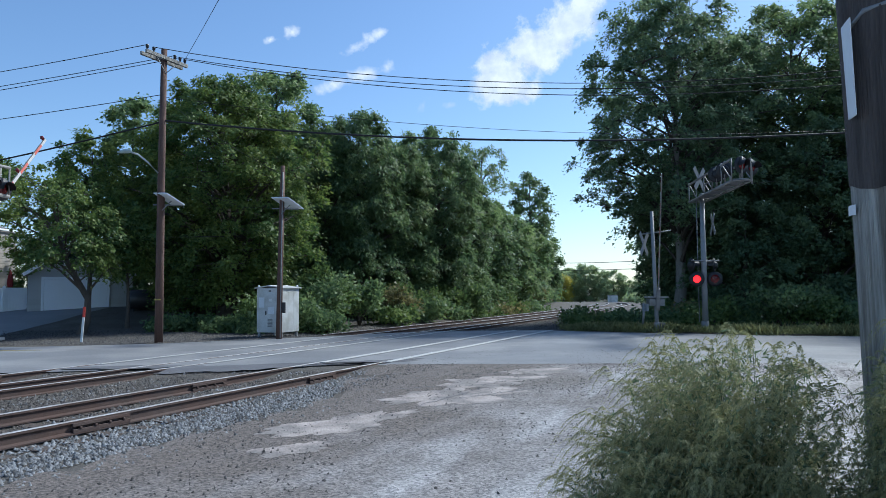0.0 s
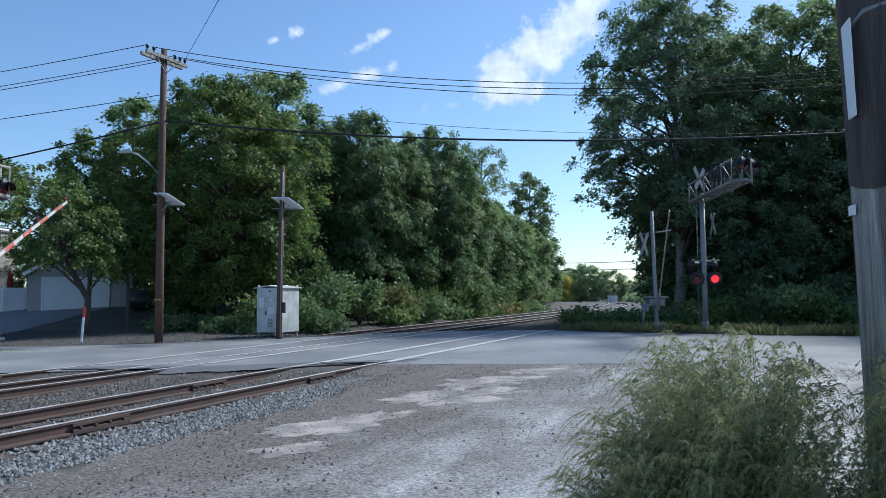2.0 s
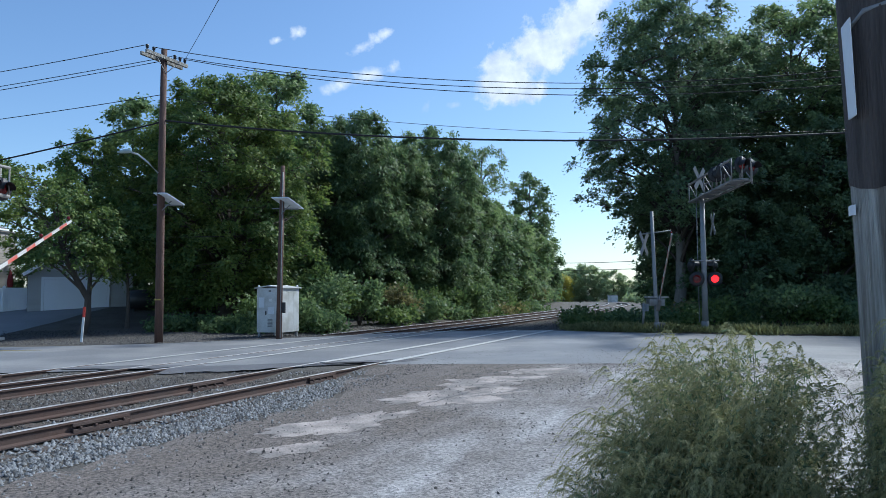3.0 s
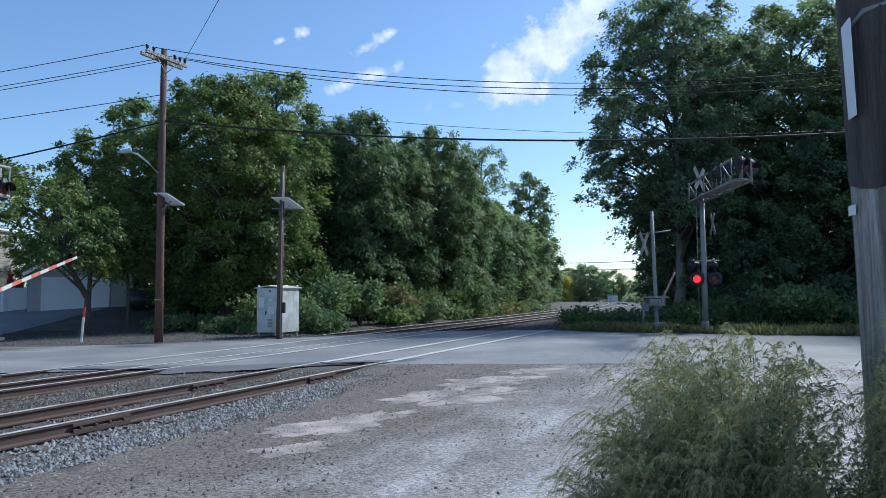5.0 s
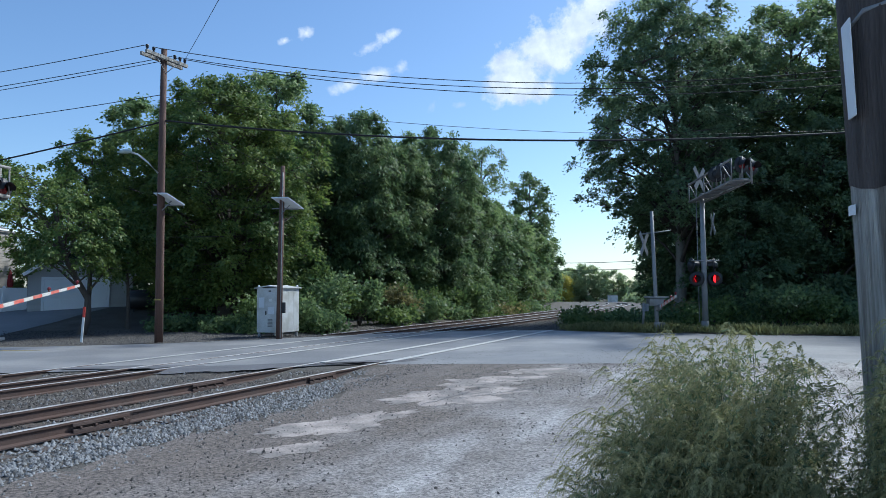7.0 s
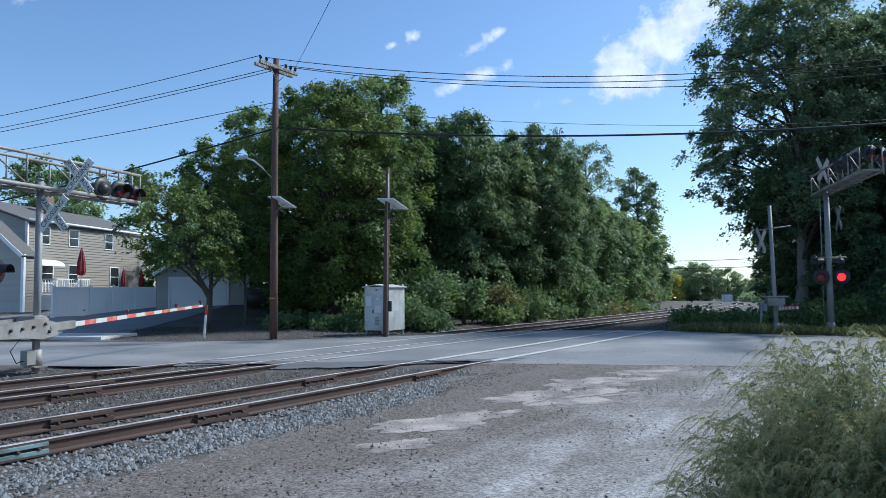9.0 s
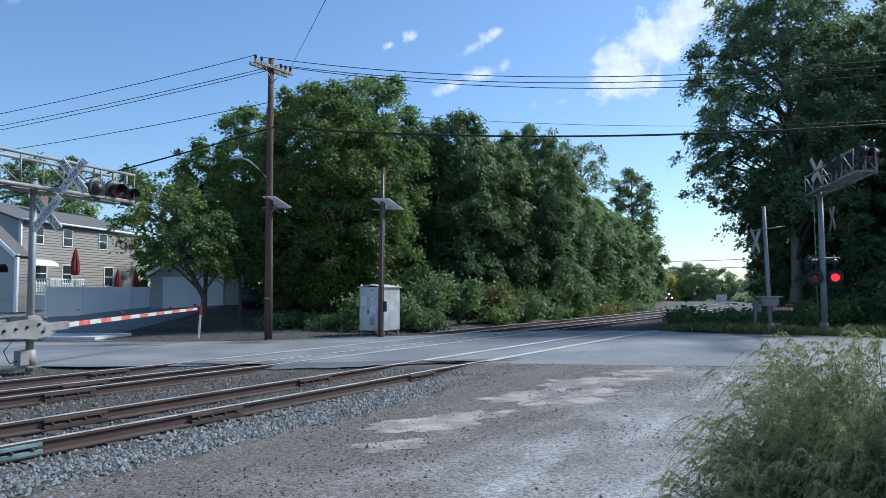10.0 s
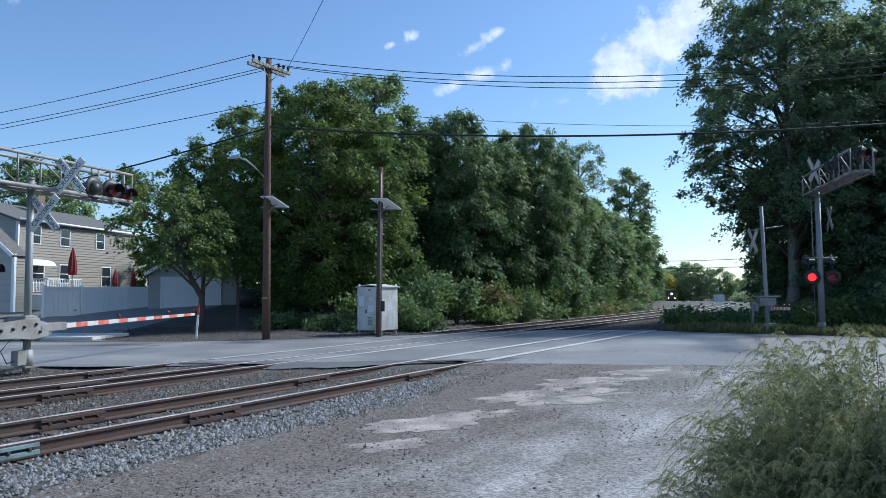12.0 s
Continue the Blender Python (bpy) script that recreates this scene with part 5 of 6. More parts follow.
def build_house():
    z = 0.75
    h = thing("house", pose(-30.1, 37.4, z), "two-storey beige sided house with a grey shingle roof", "house")
    L, D, H = 12.0, 7.5, 5.3
    long_wall = pose(0, 0, 0, 0, 0, 88.5)
    siding_wall("wall", h, L, H, long_wall, SIDING)
    siding_wall("wall", h, D, H, pose(-D, 0.0, 0, 0, 0, 0), SIDING_GREY, gable=1.3)
    bm = bmesh.new()
    for s in (0, 1):
        pitch = math.degrees(math.atan2(1.3, D / 2))
        ln = math.hypot(1.3, D / 2) + 0.4
        cx = -D / 2 + (D / 4 if s else -D / 4) + (0.1 if s else -0.1)
        add_box(bm, ln, L + 0.8, 0.14, pose(cx, L / 2 - 0.05, H + 0.66, 0, pitch if s else -pitch, 0), 0.01)
    roof = part("roof", bm, SHINGLE, h, "grey shingle roof")
    part("gutter", tube(bmesh.new(), [(0.32, -0.3, H + 0.02), (0.5, L + 0.3, H + 0.02)], 0.07, 8), VINYL, h, "white gutter")
    part("chimney", box(0.7, 0.7, 2.0, pose(-2.4, 4.6, H + 1.0), 0.01), BRICK, roof, "brick chimney")
    part("downpipe", tube(bmesh.new(), [(0.12, -0.08, 0.2), (0.12, -0.08, H)], 0.05, 6), VINYL, h)
    part("corner_trim", box(0.14, 0.14, H, pose(0.02, -0.02, H / 2)), VINYL, h)
    for y, zz, w, hh in ((1.4, 4.5, 0.8, 1.0), (4.0, 4.5, 0.8, 1.0), (7.5, 4.5, 0.8, 1.0), (4.0, 2.2, 0.8, 1.1), (8.2, 2.1, 0.9, 1.25), (1.7, 2.2, 0.9, 1.1)):
        window(h, long_wall @ pose(y, 0, zz), w, hh)
    bm = bmesh.new()
    ring = []
    for k in range(9):
        a = radians(90 * k / 8)
        ring.append([bm.verts.new((0.05 + 1.0 * math.sin(a), yy, 2.62 + 0.42 * math.cos(a))) for yy in (0.0, 2.0)])
    for a, b in zip(ring, ring[1:]):
        bm.faces.new((a[0], b[0], b[1], a[1]))
    part("awning", bm, VINYL, h, "pale curved awning")
    # front porch wing with its own gable
    p = thing("house_wing", pose(-29.05, 34.2, z), "low grey sided wing with a dark gable roof", "house")
    siding_wall("wall", p, 5.6, 3.1, pose(-4.2, 0, 0), SIDING_GREY, gable=2.4)
    siding_wall("wall", p, 1.0, 3.1, pose(1.4, 0, 0, 0, 0, 90), SIDING)
    bm = bmesh.new()
    for s in (0, 1):
        ln = math.hypot(2.4, 2.8) + 0.45
        pitch = math.degrees(math.atan2(2.4, 2.8))
        add_box(bm, ln - 0.25, 1.3, 0.12, pose(-1.4 + (1.42 if s else -1.42), 0.35, 3.1 + 1.12, 0, pitch if s else -pitch, 0), 0.01)
    part("roof", bm, SHINGLE, p, "dark shingle roof")
    part("corner_trim", box(0.16, 0.16, 3.1, pose(1.4, -0.03, 1.55)), VINYL, p)
    part("fascia", box(3.8, 0.05, 0.2, pose(0.1, -0.36, 4.2, 0, 40.6, 0)), VINYL, p, "white fascia board")
    # porch deck with railing
    d = thing("porch", pose(-28.55, 36.75, z + 0.08), "white porch deck with a slatted railing", "porch")
    part("deck", box(2.3, 3.0, 0.16, pose(0, 1.2, 0.75)), VINYL, d)
    part("rail", box(2.3, 0.07, 0.06, pose(0, -0.26, 1.72)), VINYL, d)
    part("rail", box(0.07, 3.0, 0.06, pose(1.12, 1.2, 1.72)), VINYL, d)
    part("rail", box(2.3, 0.07, 0.06, pose(0, -0.26, 0.95)), VINYL, d)
    for k in range(14):
        part("baluster", box(0.04, 0.04, 0.8, pose(-1.1 + 2.2 * k / 13, -0.26, 1.33)), VINYL, d)
    for k in range(15):
        part("baluster", box(0.04, 0.04, 0.8, pose(1.12, -0.2 + 2.85 * k / 14, 1.33)), VINYL, d)
    part("skirt", box(2.3, 0.05, 0.7, pose(0, -0.27, 0.33)), VINYL, d)


def build_garage():
    a, b = Vector((-21.7, 37.1, 0)), Vector((-17.2, 39.35, 0))
    z = 0.45
    W = (b - a).length
    turn = math.degrees(math.atan2(b.y - a.y, b.x - a.x))
    g = thing("garage", pose(a.x, a.y, z, 0, 0, turn), "pale sided garage with a white door", "garage")
    siding_wall("wall", g, W, 2.35, Matrix(), SIDING_GREY, gable=1.75)
    siding_wall("wall", g, 6.5, 2.35, pose(W, 0, 0, 0, 0, 90), SIDING)
    siding_wall("wall", g, 6.5, 2.35, pose(0, 6.5, 0, 0, 0, -90), SIDING)
    bm = bmesh.new()
    ln, pitch = math.hypot(1.75, W / 2) + 0.35, math.degrees(math.atan2(1.75, W / 2))
    for s in (0, 1):
        add_box(bm, ln, 7.1, 0.12, pose(W / 2 + (W / 4 + 0.06 if s else -W / 4 - 0.06), 3.2, 2.35 + 0.9, 0, pitch if s else -pitch, 0), 0.01)
    part("roof", bm, SHINGLE, g, "grey shingle roof")
    for s in (0, 1):
        part("fascia", box(ln, 0.05, 0.16, pose(W / 2 + (W / 4 + 0.06 if s else -W / 4 - 0.06), -0.38, 2.35 + 0.9, 0, pitch if s else -pitch, 0)), VINYL, g, "white fascia board")
    d = part("garage_door", box(3.0, 0.05, 2.05, pose(2.25, -0.04, 1.03)), VINYL, g, "white sectional garage door")
    for r in range(4):
        for c in range(4):
            part("door_panel", box(0.64, 0.02, 0.40, pose(2.25 - 1.09 + 0.73 * c, -0.072, 0.27 + 0.51 * r), 0.012), VINYL, d)
    bm = bmesh.new()
    for sx in (-1, 1):
        add_box(bm, 0.12, 0.08, 2.15, pose(2.25 + sx * 1.57, -0.05, 1.07), 0.005)
    add_box(bm, 3.26, 0.08, 0.12, pose(2.25, -0.056, 2.12), 0.005)
    part("door_frame", bm, VINYL, g, "white door trim")
    window(g, pose(2.2, 0, 3.1), 0.95, 0.7)
    part("footing", box(W, 0.1, 0.12, pose(W / 2, -0.03, 0.0)), CONCRETE, g)


def build_fence():
    a, b = Vector((-24.62, 35.5, 0.5)), Vector((-22.15, 38.0, 0.5))
    f = thing("vinyl_fence", pose(a.x, a.y, a.z, 0, 0, math.degrees(math.atan2(b.y - a.y, b.x - a.x))), "white vinyl privacy fence with capped posts", "fence")
    L = (b - a).length
    n = 3
    for k in range(n + 1):
        part("post", box(0.13, 0.13, 1.62, pose(L * k / n, 0, 0.8), 0.01), VINYL, f)
        part("post_cap", lathe([(0, 0.08), (0.1, 0.0), (0.0, 0.0)], 4), VINYL, f).matrix_local = pose(L * k / n, 0, 1.61, 0, 0, 45)
    for k in range(n):
        x0 = L * k / n
        for z in (0.12, 1.27, 1.52):
            part("rail", box(L / n - 0.13, 0.06, 0.09, pose(x0 + L / n / 2, 0, z)), VINYL, f)
        for j in range(7):
            w = (L / n - 0.14) / 7
            part("panel", box(w - 0.005, 0.03, 1.15, pose(x0 + 0.07 + w * (j + 0.5), 0, 0.7)), VINYL, f)
        part("top_panel", box(L / n - 0.13, 0.02, 0.2, pose(x0 + L / n / 2, 0, 1.4)), VINYL, f)
    g = thing("fence_gate", pose(-25.35, 33.49, 0.48, 0, 0, 70), "plain white vinyl fence gate", "fence")
    for j in range(8):
        part("panel", box(0.258, 0.035, 1.5, pose(0.13 + 0.262 * j, 0, 0.8)), VINYL, g)
    for z in (0.1, 1.56):
        part("rail", box(2.1, 0.06, 0.1, pose(1.05, 0, z)), VINYL, g)
    for x in (0.0, 2.1):
        part("post", box(0.13, 0.13, 1.68, pose(x, 0, 0.84), 0.01), VINYL, g)
    part("latch", box(0.1, 0.06, 0.05, pose(1.75, -0.04, 0.35)), BLACK, g)


def parasol(x, y, z, s):
    p = thing("patio_umbrella", pose(x, y, z), "closed wine-red patio umbrella", "umbrella", "patio umbrellas")
    part("pole", tube(bmesh.new(), [(0, 0, -1.35 * s), (0, 0, 2.7 * s)], 0.022, 8), STEEL, p)
    bm = bmesh.new()
    rings = []
    for zz, r in ((0.95, 0.17), (1.2, 0.22), (1.7, 0.19), (2.2, 0.11), (2.55, 0.03)):
        rings.append([bm.verts.new((s * r * (1 + 0.22 * (k % 2)) * math.cos(2 * math.pi * k / 16), s * r * (1 + 0.22 * (k % 2)) * math.sin(2 * math.pi * k / 16), zz * s)) for k in range(16)])
    for a, b in zip(rings, rings[1:]):
        for k in range(16):
            bm.faces.new((a[k], a[(k + 1) % 16], b[(k + 1) % 16], b[k]))
    bm.faces.new(rings[-1])
    part("canopy", bm, WINE, p, "folded red canopy")


def build_yard():
    parasol(-27.2, 38.3, 1.85, 1.0)
    parasol(-28.0, 43.8, 1.5, 0.72)
    parasol(-28.6, 46.9, 1.5, 0.72)
    k = thing("oil_tank", pose(-15.6, 37.4, 0.45, 0, 0, 20), "dark oil tank on legs beside the garage", "tank")
    bm = lathe([(0, -0.95), (0.3, -0.93), (0.52, -0.75), (0.52, 0.75), (0.3, 0.93), (0, 0.95)], 20)
    bmesh.ops.transform(bm, matrix=pose(0, 0, 0.95, 0, 90, 0), verts=bm.verts[:])
    part("tank", bm, BLACK, k)
    for sx in (-0.6, 0.6):
        for sy in (-0.3, 0.3):
            part("leg", tube(bmesh.new(), [(sx, sy, 0), (sx, sy * 0.9, 0.6)], 0.03, 6), BLACK, k)


# ---- feathery plant in front ----
def feather_plant(name, x, y, n_stems, height, spread, seed, label, lean=(0.0, 0.0), plumes=18, inner=9000, low=0.18):
    """Arching stems that end over a dome and carry nodding plumes with hanging leaflets, over inner leaves darkened for
    shade.
    """
    rng = np.random.default_rng(seed)
    z0 = float(ground_z(x, y))
    t = thing(name, pose(x, y, z0), label, "bush", "roadside plants")
    down = np.array([0, 0, -1.0])
    # stem ends spread evenly over the dome
    az = np.arange(n_stems) * 2.39996 + rng.normal(0, 0.3, n_stems)
    e = np.arcsin(low + (1 - low) * rng.random(n_stems) ** 0.75)
    rr = 1.06 - 0.5 * rng.random(n_stems) ** 1.6
    tip = np.stack([np.cos(az) * np.cos(e) ** 0.7 * spread * rr + lean[0], np.sin(az) * np.cos(e) ** 0.7 * spread * rr + lean[1], np.sin(e) ** 0.8 * height * (0.3 + 0.7 * rr)], -1)
    foot = np.concatenate([rng.normal(0, 0.1, (n_stems, 2)), np.zeros((n_stems, 1))], 1)
    f = np.linspace(0, 1, 8)[None, :, None]
    P = foot[:, None] + (tip - foot)[:, None] * np.concatenate([f ** 1.5, f ** 1.5, np.sin(f * np.pi / 2) ** 0.95], -1)
    tagged(branch_mesh("stem", P, np.full((n_stems, 1), 0.0026) * np.linspace(1, 0.35, 8), FEATHER_SHADED, t, 3), kind="stuff")
    own = np.repeat(np.arange(n_stems), plumes)
    q = len(own)
    s = 0.32 + 0.68 * (np.tile(np.arange(plumes), n_stems) + rng.random(q)) / plumes
    s[::plumes] = 1.0
    k0 = np.minimum((s * 7).astype(int), 6)
    w = (s * 7 - k0)[:, None]
    root = P[own, k0] * (1 - w) + P[own, k0 + 1] * w
    o = unit(tip - np.array([lean[0] * 0.5, lean[1] * 0.5, height * 0.3]))[own]
    out = unit(o * 0.7 + rng.normal(0, 0.35, (q, 3)) + np.array([-0.6, -0.15, 0.3]))
    ln = rng.uniform(0.13, 0.26, q)
    m = 21
    u = np.linspace(0.06, 1, m)[None, :, None]
    axis = root[:, None] + (out[:, None] * u + down * 0.95 * u ** 2.2) * ln[:, None, None]
    tang = unit(out[:, None] + down * 2.1 * u ** 1.2)
    side = unit(np.cross(tang, down + rng.normal(0, 0.25, (q, 1, 3))))
    C, D, S, N = [], [], [], []
    for sg in (-1, 1):
        d = unit(tang * 0.75 + side * sg * 0.7 + down * 0.65 + rng.normal(0, 0.18, (q, m, 3)))
        z = 0.021 * (1.1 - 0.7 * u[..., 0]) * rng.uniform(0.65, 1.3, (q, m)) * (ln[:, None] / 0.17) ** 0.5
        C.append(axis + d * z[..., None] * 0.45), D.append(d), S.append(z), N.append(np.cross(d, side) + rng.normal(0, 0.4, d.shape))
    C, D, S, N = [np.concatenate(v).reshape((-1, 3) if v[0].ndim == 3 else -1) for v in (C, D, S, N)]
    tagged(leaves("plume", C, D, S, FEATHER, t, 0.27, rng, "", True, N), "pale feathery nodding plumes", kind="stuff")
    # inner leaves, their colour darkened for the shade inside the bush
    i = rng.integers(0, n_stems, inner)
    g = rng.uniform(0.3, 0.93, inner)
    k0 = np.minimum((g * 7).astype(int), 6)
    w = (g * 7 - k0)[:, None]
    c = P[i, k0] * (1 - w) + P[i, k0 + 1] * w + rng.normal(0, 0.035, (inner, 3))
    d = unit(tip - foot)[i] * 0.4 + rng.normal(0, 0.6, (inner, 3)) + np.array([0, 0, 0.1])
    tagged(leaves("inner_leaf", c, d, rng.uniform(0.018, 0.042, inner), FEATHER_SHADED, t, 0.28, rng, "", True), "narrow green inner leaves coloured darker for shade", kind="stuff")
    return t


def build_plants():
    P = "pale green feathery roadside bush with arching plumes"
    feather_plant("feathery_bush", 1.22, 3.08, 520, 1.58, 0.66, 301, P, (-0.05, -0.02), plumes=13, inner=30000)
    feather_plant("feathery_bush", 0.95, 2.92, 220, 1.22, 0.48, 302, P, (-0.13, -0.05), plumes=13, inner=14000)
    feather_plant("feathery_bush", 1.44, 2.62, 110, 1.0, 0.4, 303, P, (0.0, -0.08), inner=10000)
    feather_plant("feathery_bush", 1.66, 2.62, 44, 1.66, 0.2, 304, P, (0.03, -0.02), 18, 4000, 0.45)


# ---- train ----
def build_train():
    """A locomotive and wagon that face -y of their space."""
    t = thing("locomotive", pose(0, 0, 0), "dark freight locomotive with bright headlights", "locomotive")
    bm = bmesh.new()
    add_box(bm, 3.0, 3.2, 2.6, pose(0, 3.6, 2.75), 0.18)
    part("cab", bm, LOCO_PAINT, t, "dark cab")
    bm = bmesh.new()
    add_box(bm, 1.7, 2.6, 1.9, pose(0, 1.2, 2.2), 0.25)
    part("nose", bm, LOCO_PAINT, t)
    part("hood", box(2.0, 14, 2.6, pose(0, 12, 2.7), 0.15), LOCO_PAINT, t)
    part("deck", box(3.0, 20, 0.35, pose(0, 9.5, 1.25), 0.05), LOCO_PAINT, t)
    part("pilot", box(2.9, 0.3, 0.9, pose(0, -0.35, 0.75), 0.08), BLACK, t, "front pilot plate")
    for s in (-0.75, 0.75):
        part("windscreen", box(0.95, 0.04, 0.55, pose(s, 1.98, 3.55), 0.02), PANE, t)
        d = part("ditch_light", lathe([(0, -0.02), (0.17, 0.0), (0.17, 0.15), (0, 0.16)], 14, "y"), HEADLIGHT, t, "bright ditch light")
        d.matrix_local = pose(s * 1.25, -0.55, 1.55)
    d = part("headlight", lathe([(0, -0.02), (0.26, 0.0), (0.26, 0.2), (0, 0.22)], 14, "y"), HEADLIGHT, t, "bright headlight")
    d.matrix_local = pose(0, -0.3, 2.85)
    for y in (1.4, 3.6, 5.8, 13.5, 15.7, 17.9):
        for s in (-0.75, 0.75):
            w = part("wheel", lathe([(0, -0.07), (0.5, -0.07), (0.52, 0.0), (0.56, 0.05), (0.56, 0.08), (0, 0.08)], 18), BLACK, t)
            w.matrix_local = pose(s, y, 0.5, 0, 90, 0)
    return t


def build_far_things():
    h = thing("equipment_hut", pose(53.0, 222.0, -2.6), "small grey equipment hut beside the distant track", "hut")
    part("body", box(2.6, 2.4, 2.6, pose(0, 0, 1.3), 0.05), SILVER, h)
    part("roof", box(2.9, 2.7, 0.15, pose(0, 0, 2.67), 0.04), ALU, h)
    c = thing("parked_truck", pose(59, 221, -2.6, 0, 0, 20), "dark pickup truck parked far off", "truck")
    part("body", box(5.2, 1.9, 0.85, pose(0, 0, 0.85), 0.15), BLACK, c)
    part("cab", box(1.9, 1.7, 0.8, pose(-0.4, 0, 1.6), 0.25), BLACK, c)
    for sx in (-1.6, 1.6):
        for sy in (-0.85, 0.85):
            part("wheel", lathe([(0, -0.12), (0.36, -0.12), (0.36, 0.12), (0, 0.12)], 14), BLACK, c).matrix_local = pose(sx, sy, 0.36, 90, 0, 0)


# ---- clouds ----
def cloud_material(name, lobes, scale, cut, gain, grey, seed, strength=1.0):
    """A cloud on a far sheet: lobes (x, y, rx, ry, turn) broken up by noise."""
    m = bpy.data.materials.new(name)
    m.use_nodes = True
    n, l = m.node_tree.nodes, m.node_tree.links
    n.remove(n["Principled BSDF"])
    tc = n.new("ShaderNodeTexCoord")

    def fbm(s, w):
        t = n.new("ShaderNodeTexNoise")
        t.noise_dimensions = "4D"
        t.inputs["W"].default_value = w
        t.inputs["Scale"].default_value, t.inputs["Detail"].default_value, t.inputs["Roughness"].default_value = s, 12.0, 0.62
        l.new(tc.outputs["Object"], t.inputs["Vector"])
        return t.outputs["Fac"]

    def mathn(op, a, b=0.0, c=0.0):
        t = n.new("ShaderNodeMath")
        t.operation = op
        for k, v in enumerate((a, b, c)):
            if isinstance(v, (int, float)):
                t.inputs[k].default_value = v
            else:
                l.new(v, t.inputs[k])
        return t.outputs[0]
    total = None
    for x, y, rx, ry, turn in lobes:
        mp = n.new("ShaderNodeMapping")
        mp.vector_type = "TEXTURE"
        mp.inputs["Location"].default_value, mp.inputs["Rotation"].default_value, mp.inputs["Scale"].default_value = (x, y, 0), (0, 0, radians(turn)), (rx, ry, 1)
        l.new(tc.outputs["Object"], mp.inputs[0])
        g = n.new("ShaderNodeTexGradient")
        g.gradient_type = "SPHERICAL"
        l.new(mp.outputs[0], g.inputs[0])
        total = g.outputs["Fac"] if total is None else mathn("MAXIMUM", total, g.outputs["Fac"])
    edge = mathn("MULTIPLY", mathn("GREATER_THAN", total, 0.0), 1.0)
    dens = mathn("MULTIPLY_ADD", mathn("SUBTRACT", fbm(scale, seed), 0.5), 1.9, total)
    dens = mathn("MULTIPLY", mathn("SUBTRACT", dens, cut), gain)
    t = n.new("ShaderNodeClamp")
    l.new(mathn("MULTIPLY", dens, edge), t.inputs[0])
    r = n.new("ShaderNodeValToRGB")
    r.color_ramp.elements[0].color, r.color_ramp.elements[1].color = (*grey, 1), (0.98, 0.985, 1.0, 1)
    r.color_ramp.elements[0].position, r.color_ramp.elements[1].position = 0.34, 0.64
    l.new(fbm(scale * 1.3, seed + 4), r.inputs[0])
    em = n.new("ShaderNodeEmission")
    em.inputs["Strength"].default_value = strength
    l.new(r.outputs[0], em.inputs[0])
    tr = n.new("ShaderNodeBsdfTransparent")
    mix = n.new("ShaderNodeMixShader")
    l.new(t.outputs[0], mix.inputs[0])
    l.new(tr.outputs[0], mix.inputs[1])
    l.new(em.outputs[0], mix.inputs[2])
    l.new(mix.outputs[0], n["Material Output"].inputs["Surface"])
    return m


def aim(az, el, d=2600.0):
    """The pose of a far sheet that faces the eye, by its bearing and height in degrees."""
    a, e = radians(az), radians(el)
    return look((d * math.sin(a) * math.cos(e), d * math.cos(a) * math.cos(e), d * math.sin(e)), (2 * d * math.sin(a) * math.cos(e), 2 * d * math.cos(a) * math.cos(e), 2 * d * math.sin(e)))


CLOUDS = []


def cloud(az, el, w, h, lobes, scale, cut, gain, grey, seed, label, drift, strength=1.0):
    bm = bmesh.new()
    vs = [bm.verts.new(v) for v in ((-w, -h, 0), (w, -h, 0), (w, h, 0), (-w, h, 0))]
    bm.faces.new(vs)
    ob = part("cloud", bm, cloud_material("cloud_vapour", lobes, scale, cut, gain, grey, seed, strength))
    tagged(ob, label, "cloud", "drifting clouds")
    ob.visible_shadow = False
    CLOUDS.append((ob, az, el, drift))
    return ob


def build_clouds():
    cloud(8.0, 17.6, 380, 330, [(-130, -30, 200, 150, 25), (-20, 50, 210, 150, 40), (100, 130, 200, 130, 45), (165, 205, 130, 100, 50), (-150, 10, 140, 120, 0), (-90, -80, 170, 90, 10)], 0.0095, 0.31, 3.0, (0.64, 0.70, 0.80), 1.3, "large bright white cumulus cloud", 0.15, 0.58)
    cloud(-7.4, 16.8, 240, 120, [(-40, -12, 130, 45, 20), (60, 20, 100, 45, 10)], 0.014, 0.40, 1.6, (0.8, 0.84, 0.92), 5.1, "thin white wisp of cloud", 0.16, 0.56)
    cloud(-6.1, 19.7, 150, 120, [(-20, -10, 100, 40, 35), (45, 30, 60, 30, 20), (70, -85, 45, 50, 70)], 0.016, 0.40, 1.6, (0.8, 0.84, 0.92), 7.7, "thin white wisp of cloud", 0.16, 0.56)
    cloud(-12.4, 19.9, 110, 80, [(0, 5, 75, 35, 30), (-60, -20, 35, 20, 20)], 0.02, 0.41, 1.5, (0.8, 0.84, 0.92), 9.2, "thin white wisp of cloud", 0.16, 0.54)
    cloud(-0.6, 14.9, 140, 80, [(-40, 0, 60, 35, 60), (60, 0, 55, 25, 10)], 0.02, 0.5, 0.7, (0.75, 0.82, 0.93), 11.0, "faint wisp of cloud", 0.12, 0.5)
    cloud(-40.5, 20.6, 160, 110, [(0, 0, 120, 75, 15)], 0.012, 0.4, 1.2, (0.75, 0.8, 0.88), 13.0, "white wisp of cloud", 0.1, 0.56)


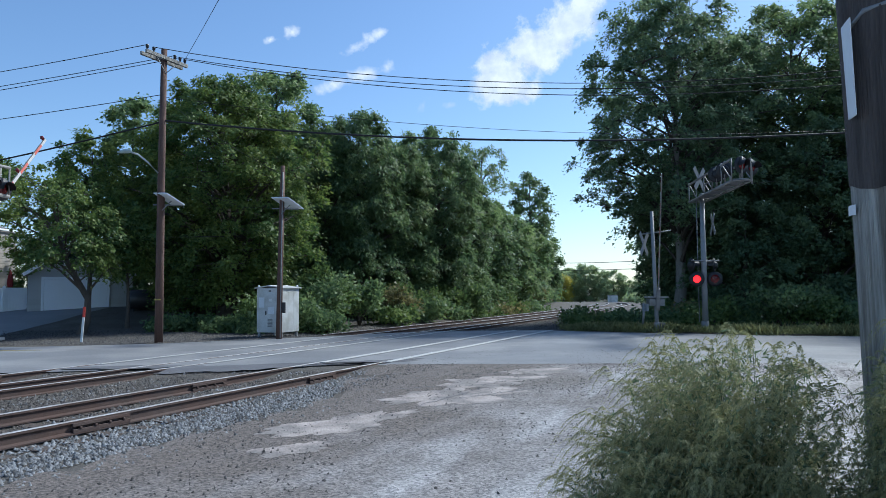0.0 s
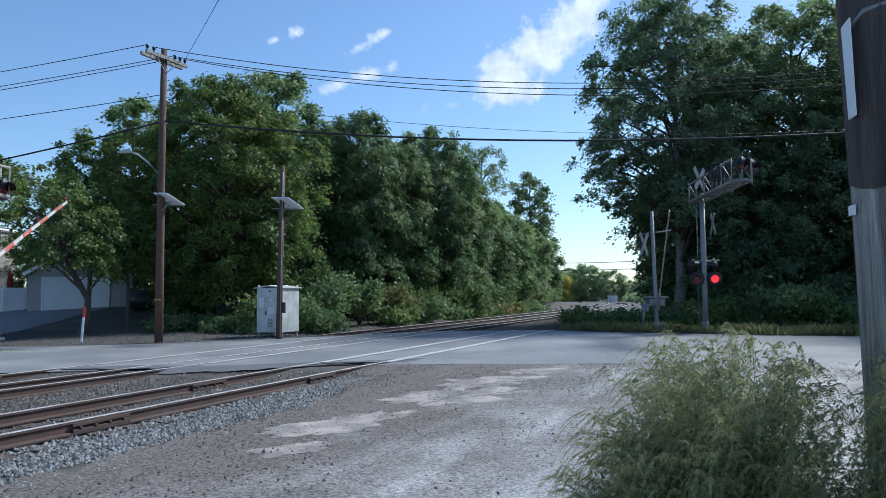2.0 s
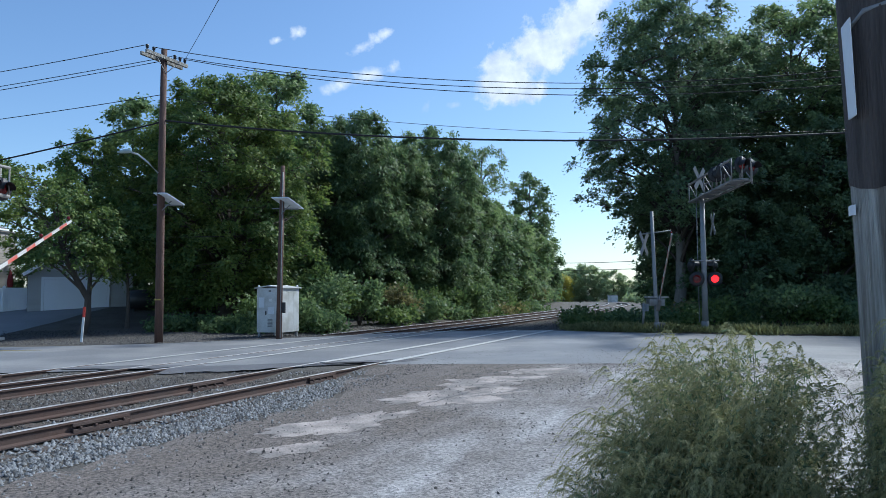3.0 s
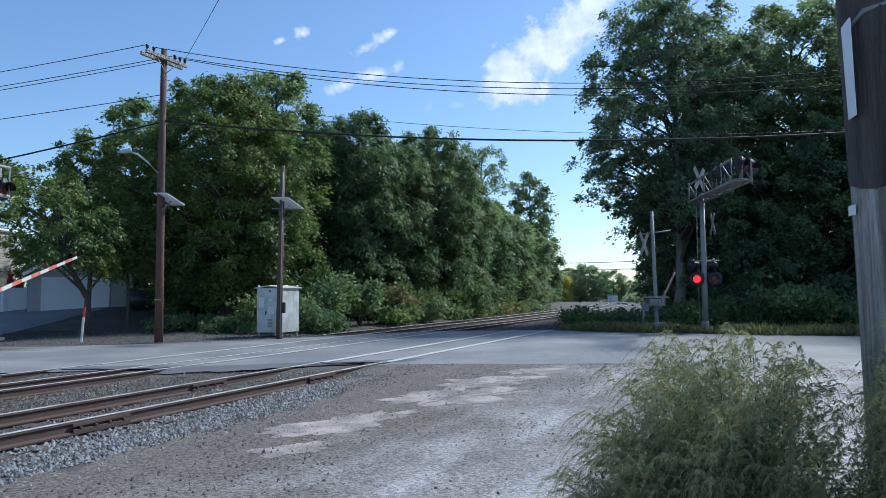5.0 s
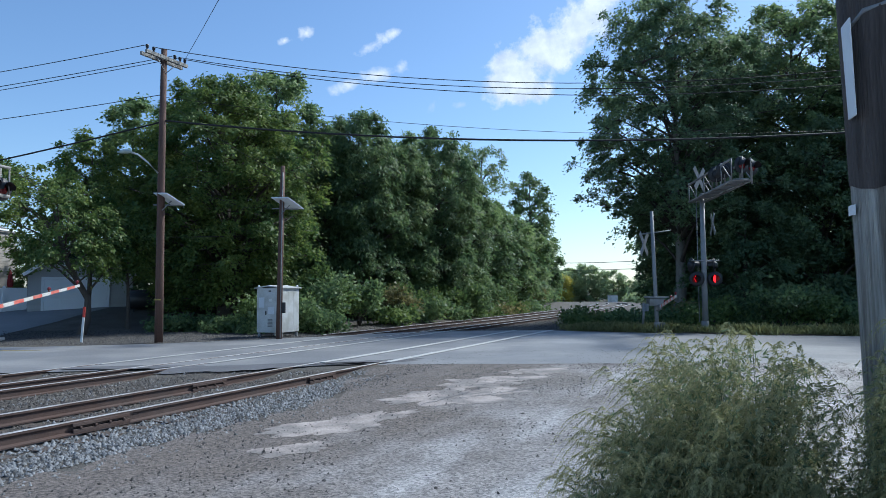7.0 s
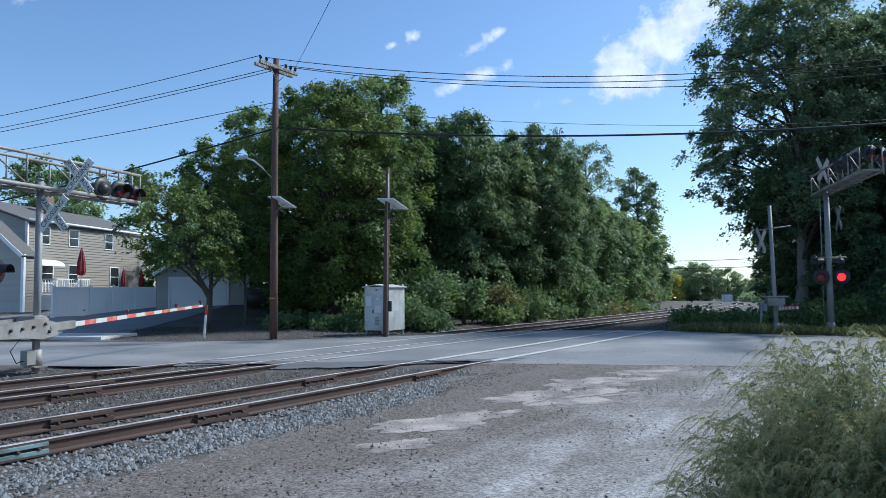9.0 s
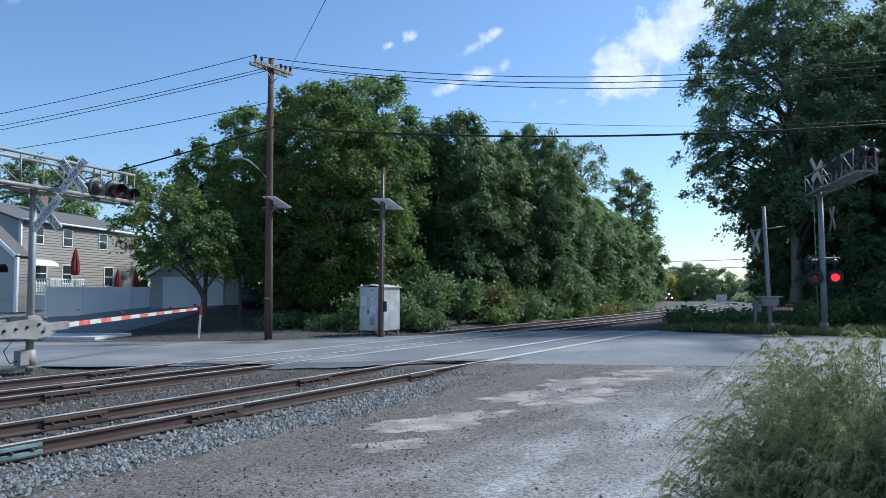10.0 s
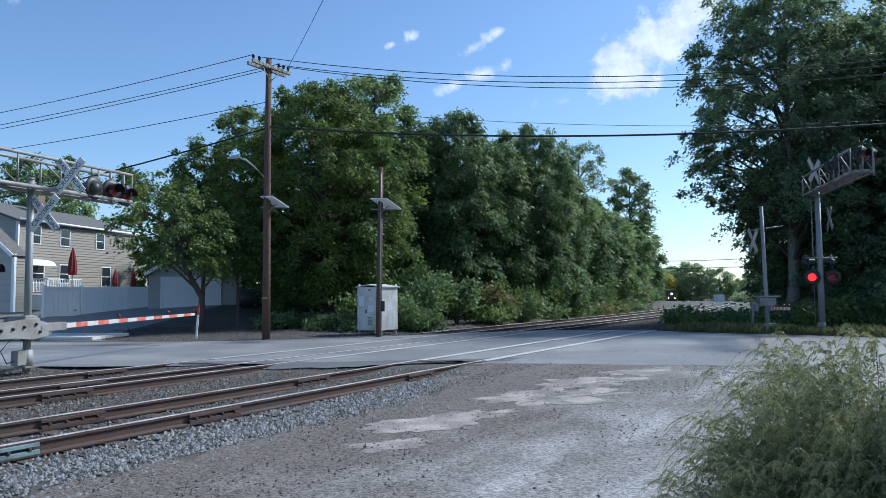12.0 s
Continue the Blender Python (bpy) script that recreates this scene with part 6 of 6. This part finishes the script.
# ---- build ----
build_ground()
build_road()
build_driveway()
build_tracks()
build_woods()
build_house()
build_garage()
build_fence()
build_yard()
build_utility_pole()
build_cables()
build_near_pole()
NEAR_GATE = build_near_signal()
NEAR_ARM = gate_arm("gate_arm", (0.2, 0.15, 0.0), 7.6, "red and white striped crossing gate arm with lamps", 0.46, NEAR_GATE)
LENSES, FAR_GATE = build_far_signal()
FAR_ARM = gate_arm("gate_arm", (0.0, -0.15, 0.97), 5.7, "red and white striped crossing gate arm with lamps", 0.46, FAR_GATE)
build_cabinet()
build_marker_post()
build_plants()
LOCO = build_train()
build_far_things()
build_clouds()
build_lot_details()
build_ballast()

NEAR_ANGLES = [(0.0, 45.0), (0.5, 40.5), (1.0, 36.3), (1.5, 32.25), (2.0, 29.0), (2.5, 26.5), (3.2, 23.2), (4.0, 19.2), (4.8, 15.8), (5.2, 14.4), (5.5, 13.25), (6.0, 11.6), (6.5, 10.0), (7.5, 6.2), (8.3, 3.8), (9.0, 2.7), (9.5, 2.4), (10.5, 1.3), (11.2, 0.6), (12.0, 0.5)]
FAR_ANGLES = [(0.0, 63.75), (0.5, 56.5), (1.0, 49.5), (1.5, 43.25), (2.5, 32.0), (3.2, 26.0), (4.0, 20.0), (4.8, 14.5), (5.5, 10.5), (6.5, 6.75), (7.5, 4.2), (8.5, 2.2), (9.5, 1.4), (12.0, 1.25)]


def motions():
    """All that moves: the gate arms, the flashing lamps, the clouds and the train."""
    walk(NEAR_ARM, [(t, pose(0.2, 0.15, 0.0, a, 0, 0)) for t, a in NEAR_ANGLES])
    walk(FAR_ARM, [(t, pose(0.0, -0.15, 0.97, 0, 0, 169) @ pose(0, 0, 0, a, 0, 0)) for t, a in FAR_ANGLES])
    for k, ob in enumerate(LENSES):
        rows, turn, t, on = [(0.0, 180.0 * k)], 180.0 * k, 0.585, True
        while t < 11.9:
            rows += [(t - 0.05, turn), (t - 0.017, turn + 60), (t + 0.017, turn + 120), (t + 0.05, turn + 180)]
            turn += 180
            t += 0.585
        rows.append((12.0, turn))
        walk(ob, [(t, pose(0, -0.02, 0, 0, 0, a)) for t, a in rows])
    for ob, az, el, drift in CLOUDS:
        walk(ob, [(0.0, aim(az, el)), (6.0, aim(az + drift * 6, el)), (12.0, aim(az + drift * 11.6, el))])
    rows = []
    for t, y in ((0.0, 340), (4.0, 310), (8.0, 272), (10.0, 250), (12.0, 226)):
        x, yy, z = track_point(-13.3, y)
        x2, y2, _ = track_point(-13.3, y + 14)
        rows.append((t, pose(x, yy, z, 0, 0, math.degrees(-math.atan2(x2 - x, y2 - yy)))))
    walk(LOCO, rows)


motions()
